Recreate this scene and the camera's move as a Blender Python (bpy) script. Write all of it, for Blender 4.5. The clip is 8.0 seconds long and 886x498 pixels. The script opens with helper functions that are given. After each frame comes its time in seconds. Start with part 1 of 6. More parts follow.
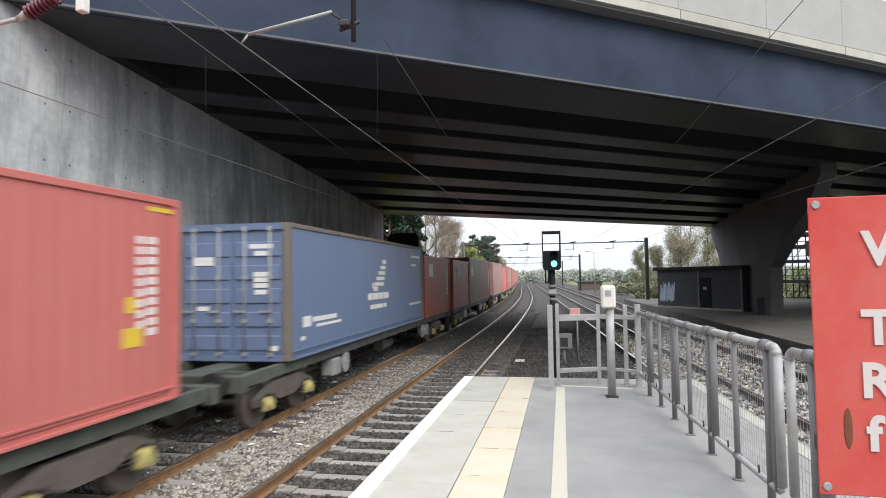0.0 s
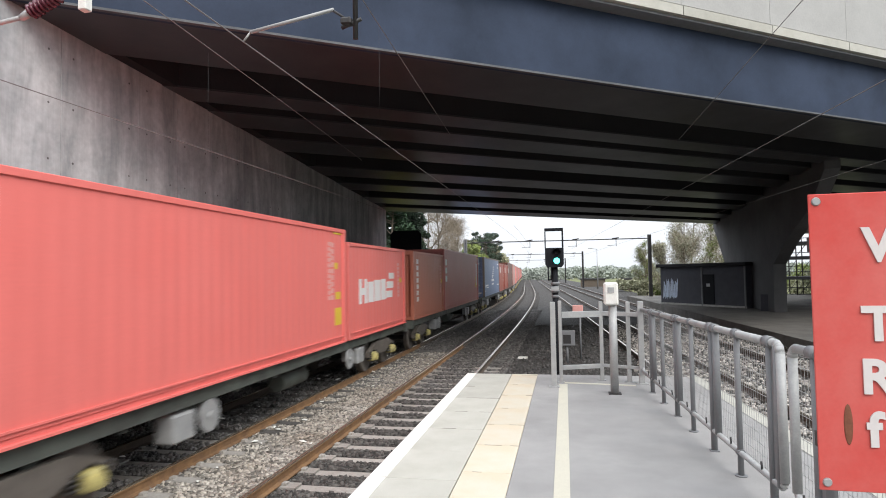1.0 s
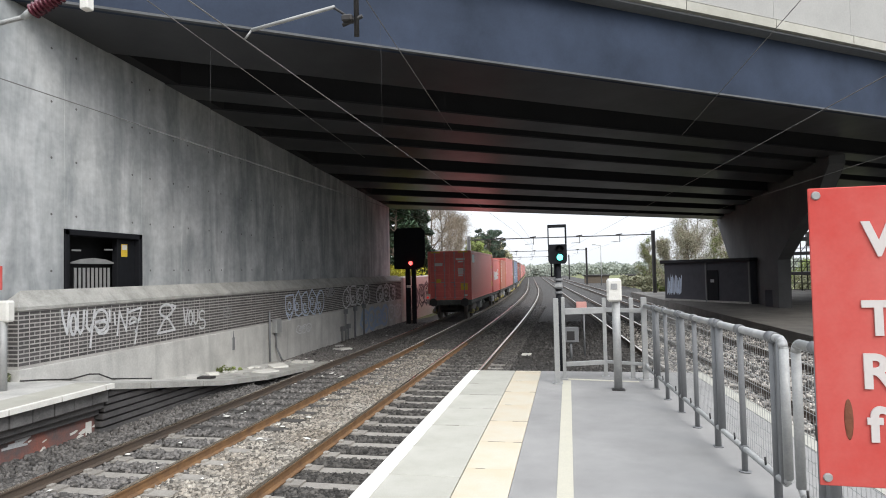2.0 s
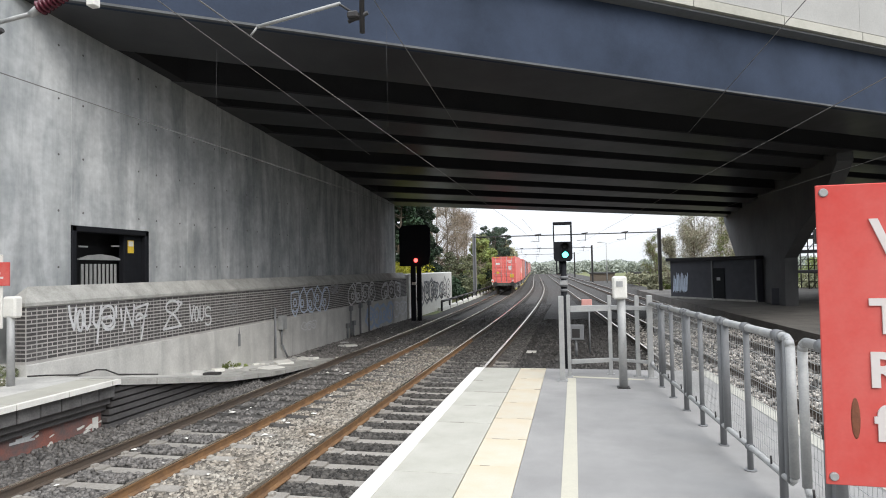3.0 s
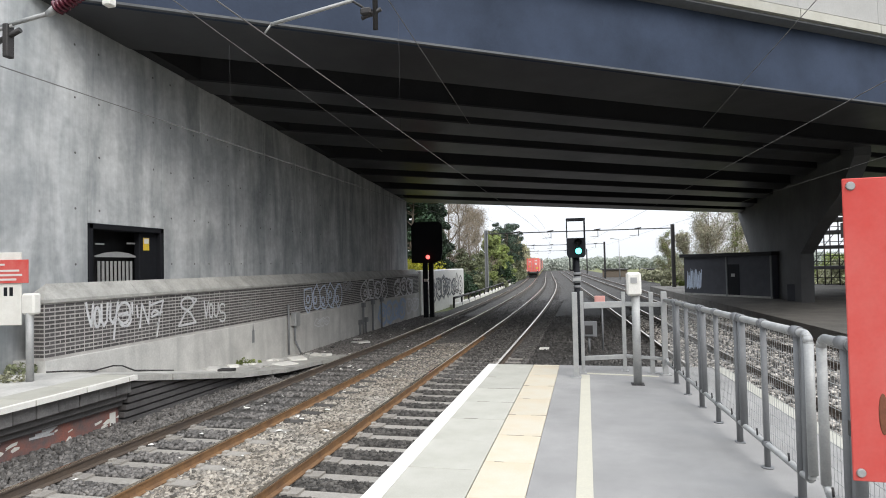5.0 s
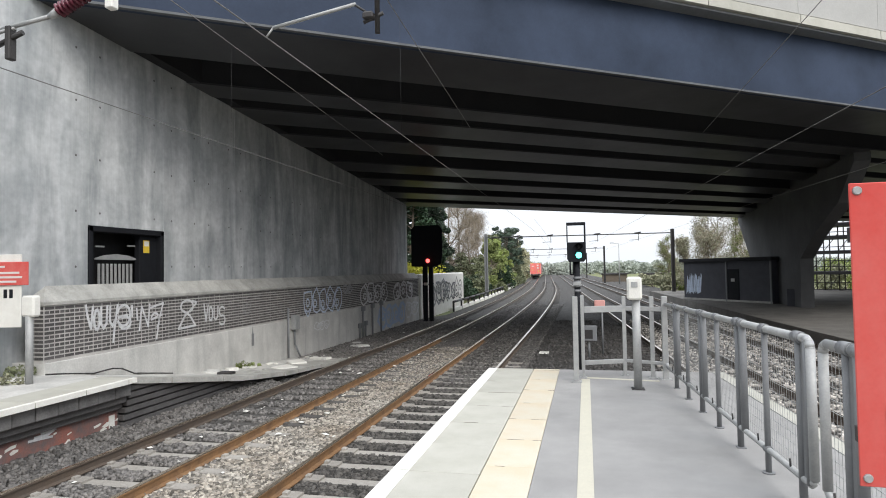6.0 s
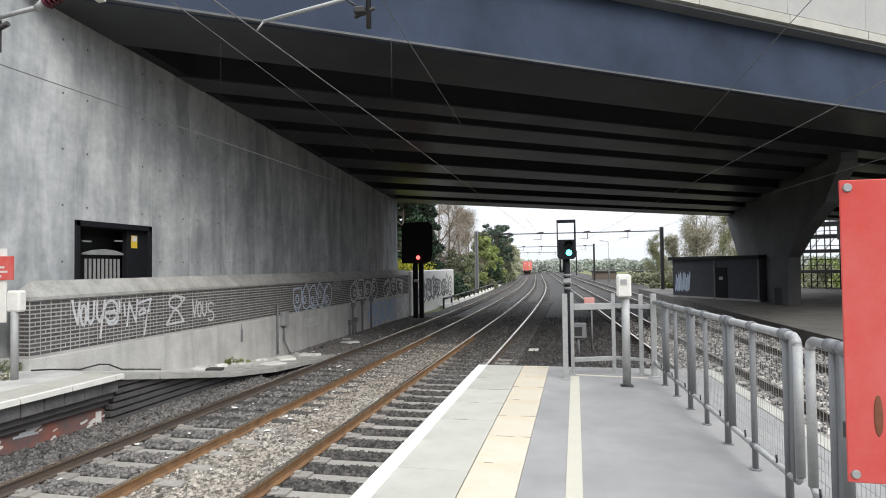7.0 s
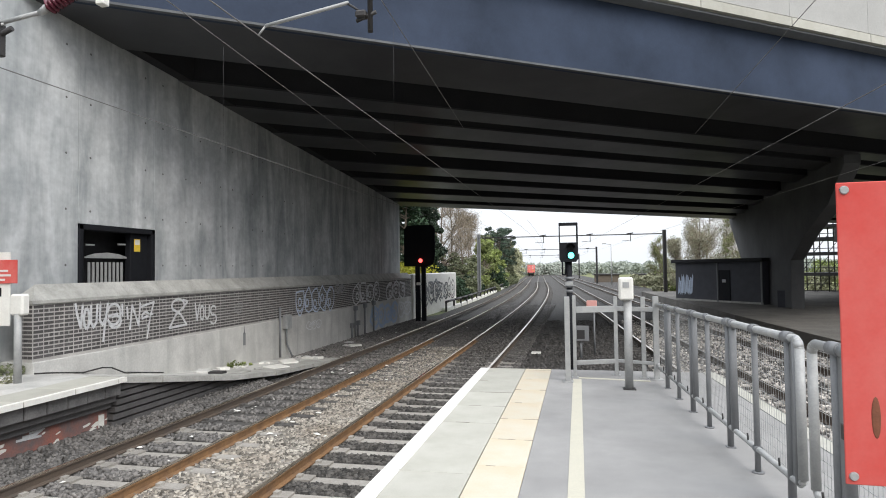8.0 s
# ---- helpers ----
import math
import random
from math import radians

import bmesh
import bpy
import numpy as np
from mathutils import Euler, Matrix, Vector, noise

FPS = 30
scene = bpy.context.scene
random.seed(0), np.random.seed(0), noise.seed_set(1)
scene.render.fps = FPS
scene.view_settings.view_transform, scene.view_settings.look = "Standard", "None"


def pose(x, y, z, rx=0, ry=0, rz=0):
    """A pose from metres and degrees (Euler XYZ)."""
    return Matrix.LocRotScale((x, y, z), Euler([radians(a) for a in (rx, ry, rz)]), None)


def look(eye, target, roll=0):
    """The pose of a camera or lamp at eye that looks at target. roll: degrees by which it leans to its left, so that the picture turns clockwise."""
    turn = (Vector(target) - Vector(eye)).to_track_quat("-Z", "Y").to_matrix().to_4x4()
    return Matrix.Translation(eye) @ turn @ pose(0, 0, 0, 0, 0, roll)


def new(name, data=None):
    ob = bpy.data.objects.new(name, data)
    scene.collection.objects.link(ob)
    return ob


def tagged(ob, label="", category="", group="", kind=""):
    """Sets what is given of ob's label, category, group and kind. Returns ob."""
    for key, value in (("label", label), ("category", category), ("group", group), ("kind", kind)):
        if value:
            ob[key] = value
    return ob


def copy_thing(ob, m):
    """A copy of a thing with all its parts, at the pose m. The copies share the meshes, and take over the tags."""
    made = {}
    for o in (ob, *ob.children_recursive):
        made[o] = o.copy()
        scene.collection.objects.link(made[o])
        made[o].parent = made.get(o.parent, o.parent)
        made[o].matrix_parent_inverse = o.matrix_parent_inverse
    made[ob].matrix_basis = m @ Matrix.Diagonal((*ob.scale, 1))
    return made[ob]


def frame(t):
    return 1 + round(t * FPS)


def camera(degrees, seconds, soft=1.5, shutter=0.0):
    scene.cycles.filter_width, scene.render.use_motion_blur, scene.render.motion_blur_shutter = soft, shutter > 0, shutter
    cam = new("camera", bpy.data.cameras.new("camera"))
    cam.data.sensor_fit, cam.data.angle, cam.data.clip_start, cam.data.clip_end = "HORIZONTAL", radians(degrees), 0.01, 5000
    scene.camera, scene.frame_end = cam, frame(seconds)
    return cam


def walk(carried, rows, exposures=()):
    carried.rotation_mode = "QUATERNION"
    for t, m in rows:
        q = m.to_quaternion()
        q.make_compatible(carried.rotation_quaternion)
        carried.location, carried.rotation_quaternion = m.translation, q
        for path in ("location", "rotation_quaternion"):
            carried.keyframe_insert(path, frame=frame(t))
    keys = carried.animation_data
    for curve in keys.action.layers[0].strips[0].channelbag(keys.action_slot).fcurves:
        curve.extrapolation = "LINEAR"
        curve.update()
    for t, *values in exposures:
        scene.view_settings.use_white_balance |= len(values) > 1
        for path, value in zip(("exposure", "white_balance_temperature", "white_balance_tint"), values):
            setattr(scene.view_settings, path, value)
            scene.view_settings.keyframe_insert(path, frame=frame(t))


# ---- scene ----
cam = camera(71.75, 8.0, soft=1.0, shutter=0.2)
PATH = [
    (0.0, pose(-0.005, 0.008, 1.773, 92.59, 0.86, 10.96)),
    (0.5, pose(-0.003, 0.001, 1.775, 92.24, 0.93, 11.19)),
    (1.0, pose(-0.000, 0.004, 1.773, 92.34, 0.98, 11.23)),
    (1.5, pose(0.007, 0.007, 1.772, 92.26, 1.21, 11.42)),
    (3.0, pose(0.012, 0.013, 1.770, 91.83, 1.10, 12.06)),
    (3.5, pose(0.012, 0.016, 1.770, 92.21, 1.24, 12.69)),
    (4.0, pose(-0.002, -0.003, 1.768, 91.87, 1.15, 13.02)),
    (4.5, pose(-0.004, 0.010, 1.767, 91.42, 1.25, 13.13)),
    (6.0, pose(-0.021, 0.008, 1.766, 91.90, 0.99, 13.12)),
    (6.5, pose(-0.024, 0.015, 1.763, 91.61, 0.66, 12.72)),
    (7.0, pose(-0.024, 0.017, 1.762, 91.60, 0.71, 12.21)),
    (7.5, pose(-0.015, 0.020, 1.761, 91.77, 0.87, 12.31)),
    (8.0, pose(-0.014, 0.013, 1.761, 91.89, 0.78, 12.45)),
]
walk(cam, PATH)

# ---- light: an overcast spring day ----
world = bpy.data.worlds.new("overcast_sky")
scene.world = world
world.use_nodes = True
wn, wl = world.node_tree.nodes, world.node_tree.links
sky = wn.new("ShaderNodeTexSky")
sky.sky_type = "NISHITA"
sky.sun_disc = False
sky.sun_elevation, sky.sun_rotation = radians(42), radians(140)
sky.dust_density = 4.0
cloud = wn.new("ShaderNodeMix")
cloud.data_type = "RGBA"
cloud.inputs["Factor"].default_value = 0.86
cloud.inputs["B"].default_value = (10.0, 10.5, 11.3, 1)
wl.new(sky.outputs["Color"], cloud.inputs["A"])
# a cloud layer is brighter overhead than at the horizon
coord = wn.new("ShaderNodeTexCoord")
split = wn.new("ShaderNodeSeparateXYZ")
rise = wn.new("ShaderNodeMapRange")
rise.inputs["To Min"].default_value, rise.inputs["To Max"].default_value = 1.1, 2.6
wl.new(coord.outputs["Generated"], split.inputs["Vector"])
wl.new(split.outputs["Z"], rise.inputs["Value"])
scaled = wn.new("ShaderNodeVectorMath")
scaled.operation = "SCALE"
wl.new(cloud.outputs["Result"], scaled.inputs["Vector"])
wl.new(rise.outputs["Result"], scaled.inputs["Scale"])
wl.new(scaled.outputs["Vector"], wn["Background"].inputs["Color"])
wn["Background"].inputs["Strength"].default_value = 0.07
sun_data = bpy.data.lights.new("sun", "SUN")
sun_data.energy, sun_data.angle, sun_data.color = 1.35, radians(32), (1.0, 0.97, 0.93)
sun = new("sun", sun_data)
sun.matrix_world = look((0, 0, 48), (-34, 40, 0))
scene.view_settings.exposure = 0.5


# ---- materials ----
def material(name, base, rough=0.7, metal=0.0, second=None, scale=4.0, mix=0.5, fine=60.0, grain=0.12, bump=0.2,
             streak=None, streak_amount=0.0, stretch=(1, 1, 1), varied=0.0, spec=0.5, emission=None, power=0.0, bump_distance=0.01, boards=0.0):
    """A painted or natural surface: two colours mixed by broad noise, fine grain, optional streaks and relief."""
    m = bpy.data.materials.new(name)
    m.use_nodes = True
    n, l = m.node_tree.nodes, m.node_tree.links
    b = n["Principled BSDF"]
    b.inputs["Metallic"].default_value = metal
    b.inputs["Specular IOR Level"].default_value = spec
    tc = n.new("ShaderNodeTexCoord")
    mp = n.new("ShaderNodeMapping")
    mp.inputs["Scale"].default_value = stretch
    l.new(tc.outputs["Object"], mp.inputs["Vector"])
    broad = n.new("ShaderNodeTexNoise")
    broad.inputs["Scale"].default_value, broad.inputs["Detail"].default_value = scale, 6
    broad.inputs["Roughness"].default_value = 0.65
    l.new(mp.outputs["Vector"], broad.inputs["Vector"])
    ramp = n.new("ShaderNodeMapRange")
    ramp.inputs["From Min"].default_value, ramp.inputs["From Max"].default_value = 0.32, 0.68
    l.new(broad.outputs["Fac"], ramp.inputs["Value"])
    c1 = n.new("ShaderNodeMix")
    c1.data_type = "RGBA"
    c1.inputs["A"].default_value = (*base, 1)
    sec = second or tuple(v * 0.72 for v in base)
    c1.inputs["B"].default_value = (*sec, 1)
    amount = n.new("ShaderNodeMath")
    amount.operation = "MULTIPLY"
    amount.inputs[1].default_value = mix
    l.new(ramp.outputs["Result"], amount.inputs[0])
    l.new(amount.outputs[0], c1.inputs["Factor"])
    colour = c1.outputs["Result"]
    small = n.new("ShaderNodeTexNoise")
    small.inputs["Scale"].default_value, small.inputs["Detail"].default_value = fine, 4
    l.new(tc.outputs["Object"], small.inputs["Vector"])
    if streak:
        sm = n.new("ShaderNodeMapping")
        sm.inputs["Scale"].default_value = (1.0, 1.0, 0.2)
        l.new(tc.outputs["Object"], sm.inputs["Vector"])
        st = n.new("ShaderNodeTexNoise")
        st.inputs["Scale"].default_value, st.inputs["Detail"].default_value = 1.3, 9
        st.inputs["Distortion"].default_value = 1.1
        l.new(sm.outputs["Vector"], st.inputs["Vector"])
        sr = n.new("ShaderNodeMapRange")
        sr.inputs["From Min"].default_value, sr.inputs["From Max"].default_value = 0.42, 0.68
        sr.inputs["To Max"].default_value = streak_amount
        l.new(st.outputs["Fac"], sr.inputs["Value"])
        c2 = n.new("ShaderNodeMix")
        c2.data_type = "RGBA"
        c2.inputs["B"].default_value = (*streak, 1)
        l.new(colour, c2.inputs["A"])
        l.new(sr.outputs["Result"], c2.inputs["Factor"])
        colour = c2.outputs["Result"]
    gr = n.new("ShaderNodeMapRange")
    gr.inputs["To Min"].default_value, gr.inputs["To Max"].default_value = 1 - grain * 2, 1 + grain * 2
    l.new(small.outputs["Fac"], gr.inputs["Value"])
    value = gr.outputs["Result"]
    if varied:
        oi = n.new("ShaderNodeObjectInfo")
        vr = n.new("ShaderNodeMapRange")
        vr.inputs["To Min"].default_value, vr.inputs["To Max"].default_value = 1 - varied, 1 + varied
        l.new(oi.outputs["Random"], vr.inputs["Value"])
        mul = n.new("ShaderNodeMath")
        mul.operation = "MULTIPLY"
        l.new(value, mul.inputs[0])
        l.new(vr.outputs["Result"], mul.inputs[1])
        geo = n.new("ShaderNodeNewGeometry")
        vi = n.new("ShaderNodeMapRange")
        vi.inputs["To Min"].default_value, vi.inputs["To Max"].default_value = 1 - varied, 1 + varied
        l.new(geo.outputs["Random Per Island"], vi.inputs["Value"])
        mul2 = n.new("ShaderNodeMath")
        mul2.operation = "MULTIPLY"
        l.new(mul.outputs[0], mul2.inputs[0])
        l.new(vi.outputs["Result"], mul2.inputs[1])
        value = mul2.outputs[0]
    if boards:
        # vertical marks left by the formwork and by run-off
        fm = n.new("ShaderNodeMapping")
        fm.inputs["Scale"].default_value = (2.4, 2.4, 0.1)
        l.new(tc.outputs["Object"], fm.inputs["Vector"])
        ft = n.new("ShaderNodeTexNoise")
        ft.inputs["Scale"].default_value, ft.inputs["Detail"].default_value = 1.6, 6
        ft.inputs["Roughness"].default_value = 0.72
        l.new(fm.outputs["Vector"], ft.inputs["Vector"])
        fr = n.new("ShaderNodeMapRange")
        fr.inputs["From Min"].default_value, fr.inputs["From Max"].default_value = 0.34, 0.66
        fr.inputs["To Min"].default_value, fr.inputs["To Max"].default_value = 1 - boards, 1 + boards
        l.new(ft.outputs["Fac"], fr.inputs["Value"])
        fmul = n.new("ShaderNodeMath")
        fmul.operation = "MULTIPLY"
        l.new(value, fmul.inputs[0])
        l.new(fr.outputs["Result"], fmul.inputs[1])
        value = fmul.outputs[0]
    hsv = n.new("ShaderNodeHueSaturation")
    l.new(colour, hsv.inputs["Color"])
    l.new(value, hsv.inputs["Value"])
    l.new(hsv.outputs["Color"], b.inputs["Base Color"])
    rr = n.new("ShaderNodeMapRange")
    rr.inputs["To Min"].default_value, rr.inputs["To Max"].default_value = max(0.03, rough - 0.12), min(1, rough + 0.12)
    l.new(broad.outputs["Fac"], rr.inputs["Value"])
    l.new(rr.outputs["Result"], b.inputs["Roughness"])
    if bump:
        bp = n.new("ShaderNodeBump")
        bp.inputs["Strength"].default_value, bp.inputs["Distance"].default_value = bump, bump_distance
        l.new(small.outputs["Fac"], bp.inputs["Height"])
        l.new(bp.outputs["Normal"], b.inputs["Normal"])
    if emission:
        b.inputs["Emission Color"].default_value = (*emission, 1)
        b.inputs["Emission Strength"].default_value = power
    return m


M_GROUND = material("dirty_ground", (0.17, 0.158, 0.14), 0.95, second=(0.09, 0.085, 0.076), scale=0.7, mix=0.9, fine=26, grain=0.3, bump=0.8, bump_distance=0.04)
M_BALLAST = material("ballast_bed", (0.055, 0.051, 0.046), 0.95, second=(0.032, 0.03, 0.028), scale=1.2, mix=0.8, fine=22, grain=0.4, bump=1.0, bump_distance=0.05)
M_STONE = material("ballast_stone", (0.305, 0.285, 0.25), 0.9, second=(0.19, 0.16, 0.125), scale=0.8, mix=0.8, fine=40, grain=0.12, bump=0.2, varied=0.75)
M_STONE_MID = material("track_ballast_stone", (0.27, 0.252, 0.228), 0.9, second=(0.155, 0.143, 0.128), scale=0.8, mix=0.8, fine=40, grain=0.12, bump=0.2, varied=0.75)
# oily stone by the far platform; also the shaded copy under the bridge
M_STONE_DARK = material("oily_shaded_ballast_stone", (0.1, 0.095, 0.09), 0.85, second=(0.145, 0.135, 0.125), scale=0.8, mix=0.8, fine=40, grain=0.12, bump=0.2, varied=0.5)
M_SLEEPER = material("concrete_sleeper", (0.38, 0.36, 0.325), 0.9, second=(0.24, 0.22, 0.195), scale=3, mix=0.8, fine=40, grain=0.15, bump=0.4, varied=0.12)
# darker sleeper copy: some oil, plus bridge shade put into the colour
M_SLEEPER_SHADED = material("oily_shaded_sleeper", (0.1, 0.094, 0.087), 0.9, second=(0.06, 0.056, 0.052), scale=3, mix=0.8, fine=40, grain=0.15, bump=0.4, varied=0.15)
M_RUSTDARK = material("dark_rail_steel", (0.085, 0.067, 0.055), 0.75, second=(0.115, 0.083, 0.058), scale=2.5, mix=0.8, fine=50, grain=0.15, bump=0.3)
M_RUST = material("rusty_rail", (0.27, 0.15, 0.065), 0.8, second=(0.13, 0.075, 0.045), scale=5, mix=0.8, fine=50, grain=0.15, bump=0.3)
M_RAILTOP = material("polished_rail_head", (0.55, 0.47, 0.37), 0.17, metal=0.8, spec=1.0, second=(0.42, 0.34, 0.25), scale=3, grain=0.05, bump=0.0)
M_RAILTOP_DULL = material("dull_rail_head", (0.2, 0.14, 0.1), 0.5, metal=0.4, second=(0.12, 0.09, 0.07), scale=3, grain=0.08, bump=0.1)
M_CONCRETE = material("weathered_wall_concrete", (0.6, 0.61, 0.605), 0.9, second=(0.38, 0.395, 0.4), scale=1.1, mix=0.9, fine=7, grain=0.11, bump=0.25,
                      streak=(0.2, 0.22, 0.225), streak_amount=0.7, boards=0.1)
M_PARAPET = material("pale_parapet_concrete", (0.4, 0.395, 0.375), 0.9, second=(0.32, 0.315, 0.3), scale=1.2, fine=22, grain=0.07, bump=0.25)
M_GIRDER = material("blue_grey_girder_paint", (0.045, 0.061, 0.098), 0.6, second=(0.024, 0.033, 0.052), scale=0.35, mix=0.9, fine=20, grain=0.05, bump=0.05, spec=0.12)
# these two near-black bases hold the deep shade under the deck
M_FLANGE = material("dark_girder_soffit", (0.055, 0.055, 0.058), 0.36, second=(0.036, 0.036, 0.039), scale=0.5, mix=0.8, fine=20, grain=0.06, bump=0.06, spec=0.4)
M_SOFFIT = material("shade_dark_concrete", (0.022, 0.022, 0.025), 0.9, second=(0.014, 0.014, 0.016), scale=0.6, fine=18, grain=0.1, bump=0.2)
M_ASPHALT = material("grey_platform_asphalt", (0.305, 0.298, 0.288), 0.9, second=(0.22, 0.216, 0.21), scale=0.9, mix=0.9, fine=120, grain=0.12, bump=0.35, bump_distance=0.004)
M_SLAB = material("pale_paving_slab", (0.45, 0.44, 0.39), 0.9, second=(0.35, 0.34, 0.29), scale=1.5, mix=0.8, fine=90, grain=0.08, bump=0.25, varied=0.05, bump_distance=0.004)
M_TACTILE = material("buff_tactile_slab", (0.52, 0.43, 0.3), 0.9, second=(0.53, 0.5, 0.42), scale=1.5, mix=0.95, fine=80, grain=0.08, bump=0.25, varied=0.05, bump_distance=0.004)
M_WHITE = material("worn_white_paint", (0.78, 0.77, 0.72), 0.7, second=(0.62, 0.6, 0.55), scale=5, mix=0.7, fine=70, grain=0.07, bump=0.15)
M_LINE = material("cream_line_paint", (0.5, 0.475, 0.385), 0.75, second=(0.46, 0.44, 0.37), scale=5, mix=0.6, fine=70, grain=0.07, bump=0.15)
M_GALV = material("galvanised_steel", (0.42, 0.42, 0.41), 0.6, metal=0.3, second=(0.3, 0.31, 0.31), scale=6, mix=0.8, fine=70, grain=0.08, bump=0.1)
M_GREYPOST = material("grey_painted_post", (0.2, 0.205, 0.21), 0.6, second=(0.15, 0.155, 0.16), scale=6, fine=70, grain=0.06, bump=0.1)
M_BLACK = material("black_signal_paint", (0.014, 0.015, 0.018), 0.7, second=(0.012, 0.012, 0.014), scale=4, fine=60, grain=0.1, bump=0.1, spec=0.15)
M_DARK = material("dark_steel", (0.035, 0.035, 0.036), 0.6, metal=0.3, second=(0.06, 0.05, 0.045), scale=5, fine=60, grain=0.15, bump=0.2)
M_WIRE = material("copper_wire", (0.22, 0.21, 0.2), 0.6, metal=0.3, scale=5, grain=0.05, bump=0.0)
M_BRICK = material("blue_grey_brick", (0.078, 0.072, 0.07), 0.8, second=(0.045, 0.042, 0.043), scale=4, fine=70, grain=0.15, bump=0.4, varied=0.28)
M_MORTAR = material("pale_mortar", (0.52, 0.5, 0.47), 0.95, second=(0.22, 0.21, 0.2), scale=2, fine=60, grain=0.12, bump=0.3)
M_RENDER = material("stained_cement_render", (0.62, 0.61, 0.575), 0.92, second=(0.42, 0.41, 0.39), scale=1.1, mix=0.85, fine=26, grain=0.1, bump=0.3,
                    streak=(0.3, 0.3, 0.285), streak_amount=0.5)
M_CAP = material("mossy_coping_concrete", (0.46, 0.45, 0.42), 0.92, second=(0.26, 0.26, 0.235), scale=2.2, mix=0.9, fine=30, grain=0.12, bump=0.4)
M_REDBRICK = material("red_platform_brick", (0.1, 0.09, 0.09), 0.9, second=(0.25, 0.095, 0.07), scale=3.2, mix=1.0, fine=40, grain=0.15, bump=0.4, varied=0.2)
M_SIGNRED = material("faded_red_sign_enamel", (0.56, 0.055, 0.045), 0.6, second=(0.62, 0.17, 0.15), scale=2.6, mix=0.9, fine=140, grain=0.03, bump=0.0, spec=0.25)
M_SIGNWHITE = material("white_lettering", (0.66, 0.62, 0.6), 0.6, second=(0.56, 0.5, 0.48), scale=6, grain=0.03, bump=0.0)
M_RUSTSPOT = material("rust_spot", (0.2, 0.07, 0.035), 0.8, second=(0.13, 0.05, 0.03), scale=40, fine=160, grain=0.2, bump=0.2)
M_YELLOW = material("yellow_paint", (0.75, 0.52, 0.05), 0.6, second=(0.62, 0.42, 0.05), scale=4, grain=0.06, bump=0.05)
M_GRAFFITI = material("pale_spray_paint", (0.7, 0.7, 0.7), 0.7, second=(0.45, 0.45, 0.46), scale=8, mix=0.9, grain=0.1, bump=0.0)
M_GRAFFITI_BLUE = material("blue_spray_paint", (0.58, 0.66, 0.78), 0.7, second=(0.42, 0.48, 0.58), scale=6, mix=0.9, grain=0.1, bump=0.0)
M_GRAFFITI_FAINT = material("faint_spray_paint", (0.34, 0.34, 0.35), 0.7, second=(0.2, 0.2, 0.2), scale=8, mix=0.9, grain=0.1, bump=0.0)
M_GRAFFITI_SKY = material("sky_blue_spray_paint", (0.3, 0.42, 0.62), 0.7, second=(0.45, 0.5, 0.58), scale=3, mix=0.9, grain=0.1, bump=0.0)
M_GREEN = material("green_signal_lens", (0.1, 0.7, 0.6), 0.3, emission=(0.12, 1.0, 0.85), power=3.2, bump=0.0)
M_REDLAMP = material("red_signal_lens", (0.7, 0.05, 0.05), 0.3, emission=(1.0, 0.09, 0.08), power=3.0, bump=0.0)
M_INSULATOR = material("maroon_porcelain", (0.14, 0.03, 0.045), 0.25, second=(0.1, 0.025, 0.04), scale=6, grain=0.04, bump=0.0)
M_BARK = material("grey_brown_bark", (0.13, 0.105, 0.08), 0.95, second=(0.08, 0.065, 0.05), scale=6, fine=40, grain=0.2, bump=0.5)
M_TWIG = material("pale_twigs", (0.27, 0.225, 0.17), 0.95, second=(0.18, 0.15, 0.11), scale=3, grain=0.15, bump=0.0, varied=0.25)
M_LEAFDARK = material("dark_evergreen_leaf", (0.022, 0.048, 0.02), 0.75, second=(0.012, 0.03, 0.014), scale=1.2, fine=20, grain=0.2, bump=0.0, varied=0.4)
M_LEAFGREEN = material("spring_green_leaf", (0.22, 0.26, 0.08), 0.75, second=(0.14, 0.19, 0.06), scale=1.0, fine=20, grain=0.2, bump=0.0, varied=0.4)
M_LEAFPALE = material("pale_budding_leaf", (0.32, 0.32, 0.21), 0.8, second=(0.24, 0.25, 0.16), scale=1.0, fine=20, grain=0.2, bump=0.0, varied=0.35)
M_BLOSSOM = material("white_blossom", (0.62, 0.6, 0.57), 0.8, second=(0.5, 0.48, 0.45), scale=1.0, fine=20, grain=0.15, bump=0.0, varied=0.2)
M_GORSE = material("yellow_green_hedge_leaf", (0.62, 0.58, 0.05), 0.7, second=(0.45, 0.47, 0.05), scale=1.0, fine=20, grain=0.15, bump=0.0, varied=0.25)
M_CONIFER = material("blue_green_conifer_needle", (0.05, 0.075, 0.05), 0.8, second=(0.03, 0.05, 0.035), scale=1.2, fine=20, grain=0.2, bump=0.0, varied=0.4)
M_LEAFDULL = material("dull_green_scrub_leaf", (0.16, 0.175, 0.1), 0.8, second=(0.1, 0.12, 0.06), scale=1.0, fine=20, grain=0.2, bump=0.0, varied=0.4)
M_STONEWALL = material("grey_lineside_stone", (0.22, 0.22, 0.215), 0.92, second=(0.12, 0.12, 0.118), scale=2.2, mix=0.9, fine=12, grain=0.2, bump=0.4)
M_GRASS = material("rough_grass", (0.11, 0.14, 0.045), 0.95, second=(0.16, 0.15, 0.07), scale=0.4, mix=0.9, fine=14, grain=0.3, bump=0.6, bump_distance=0.06, varied=0.2)
M_HUTBRICK = material("dark_hut_brick", (0.075, 0.077, 0.09), 0.85, second=(0.048, 0.049, 0.058), scale=2, fine=40, grain=0.15, bump=0.3)
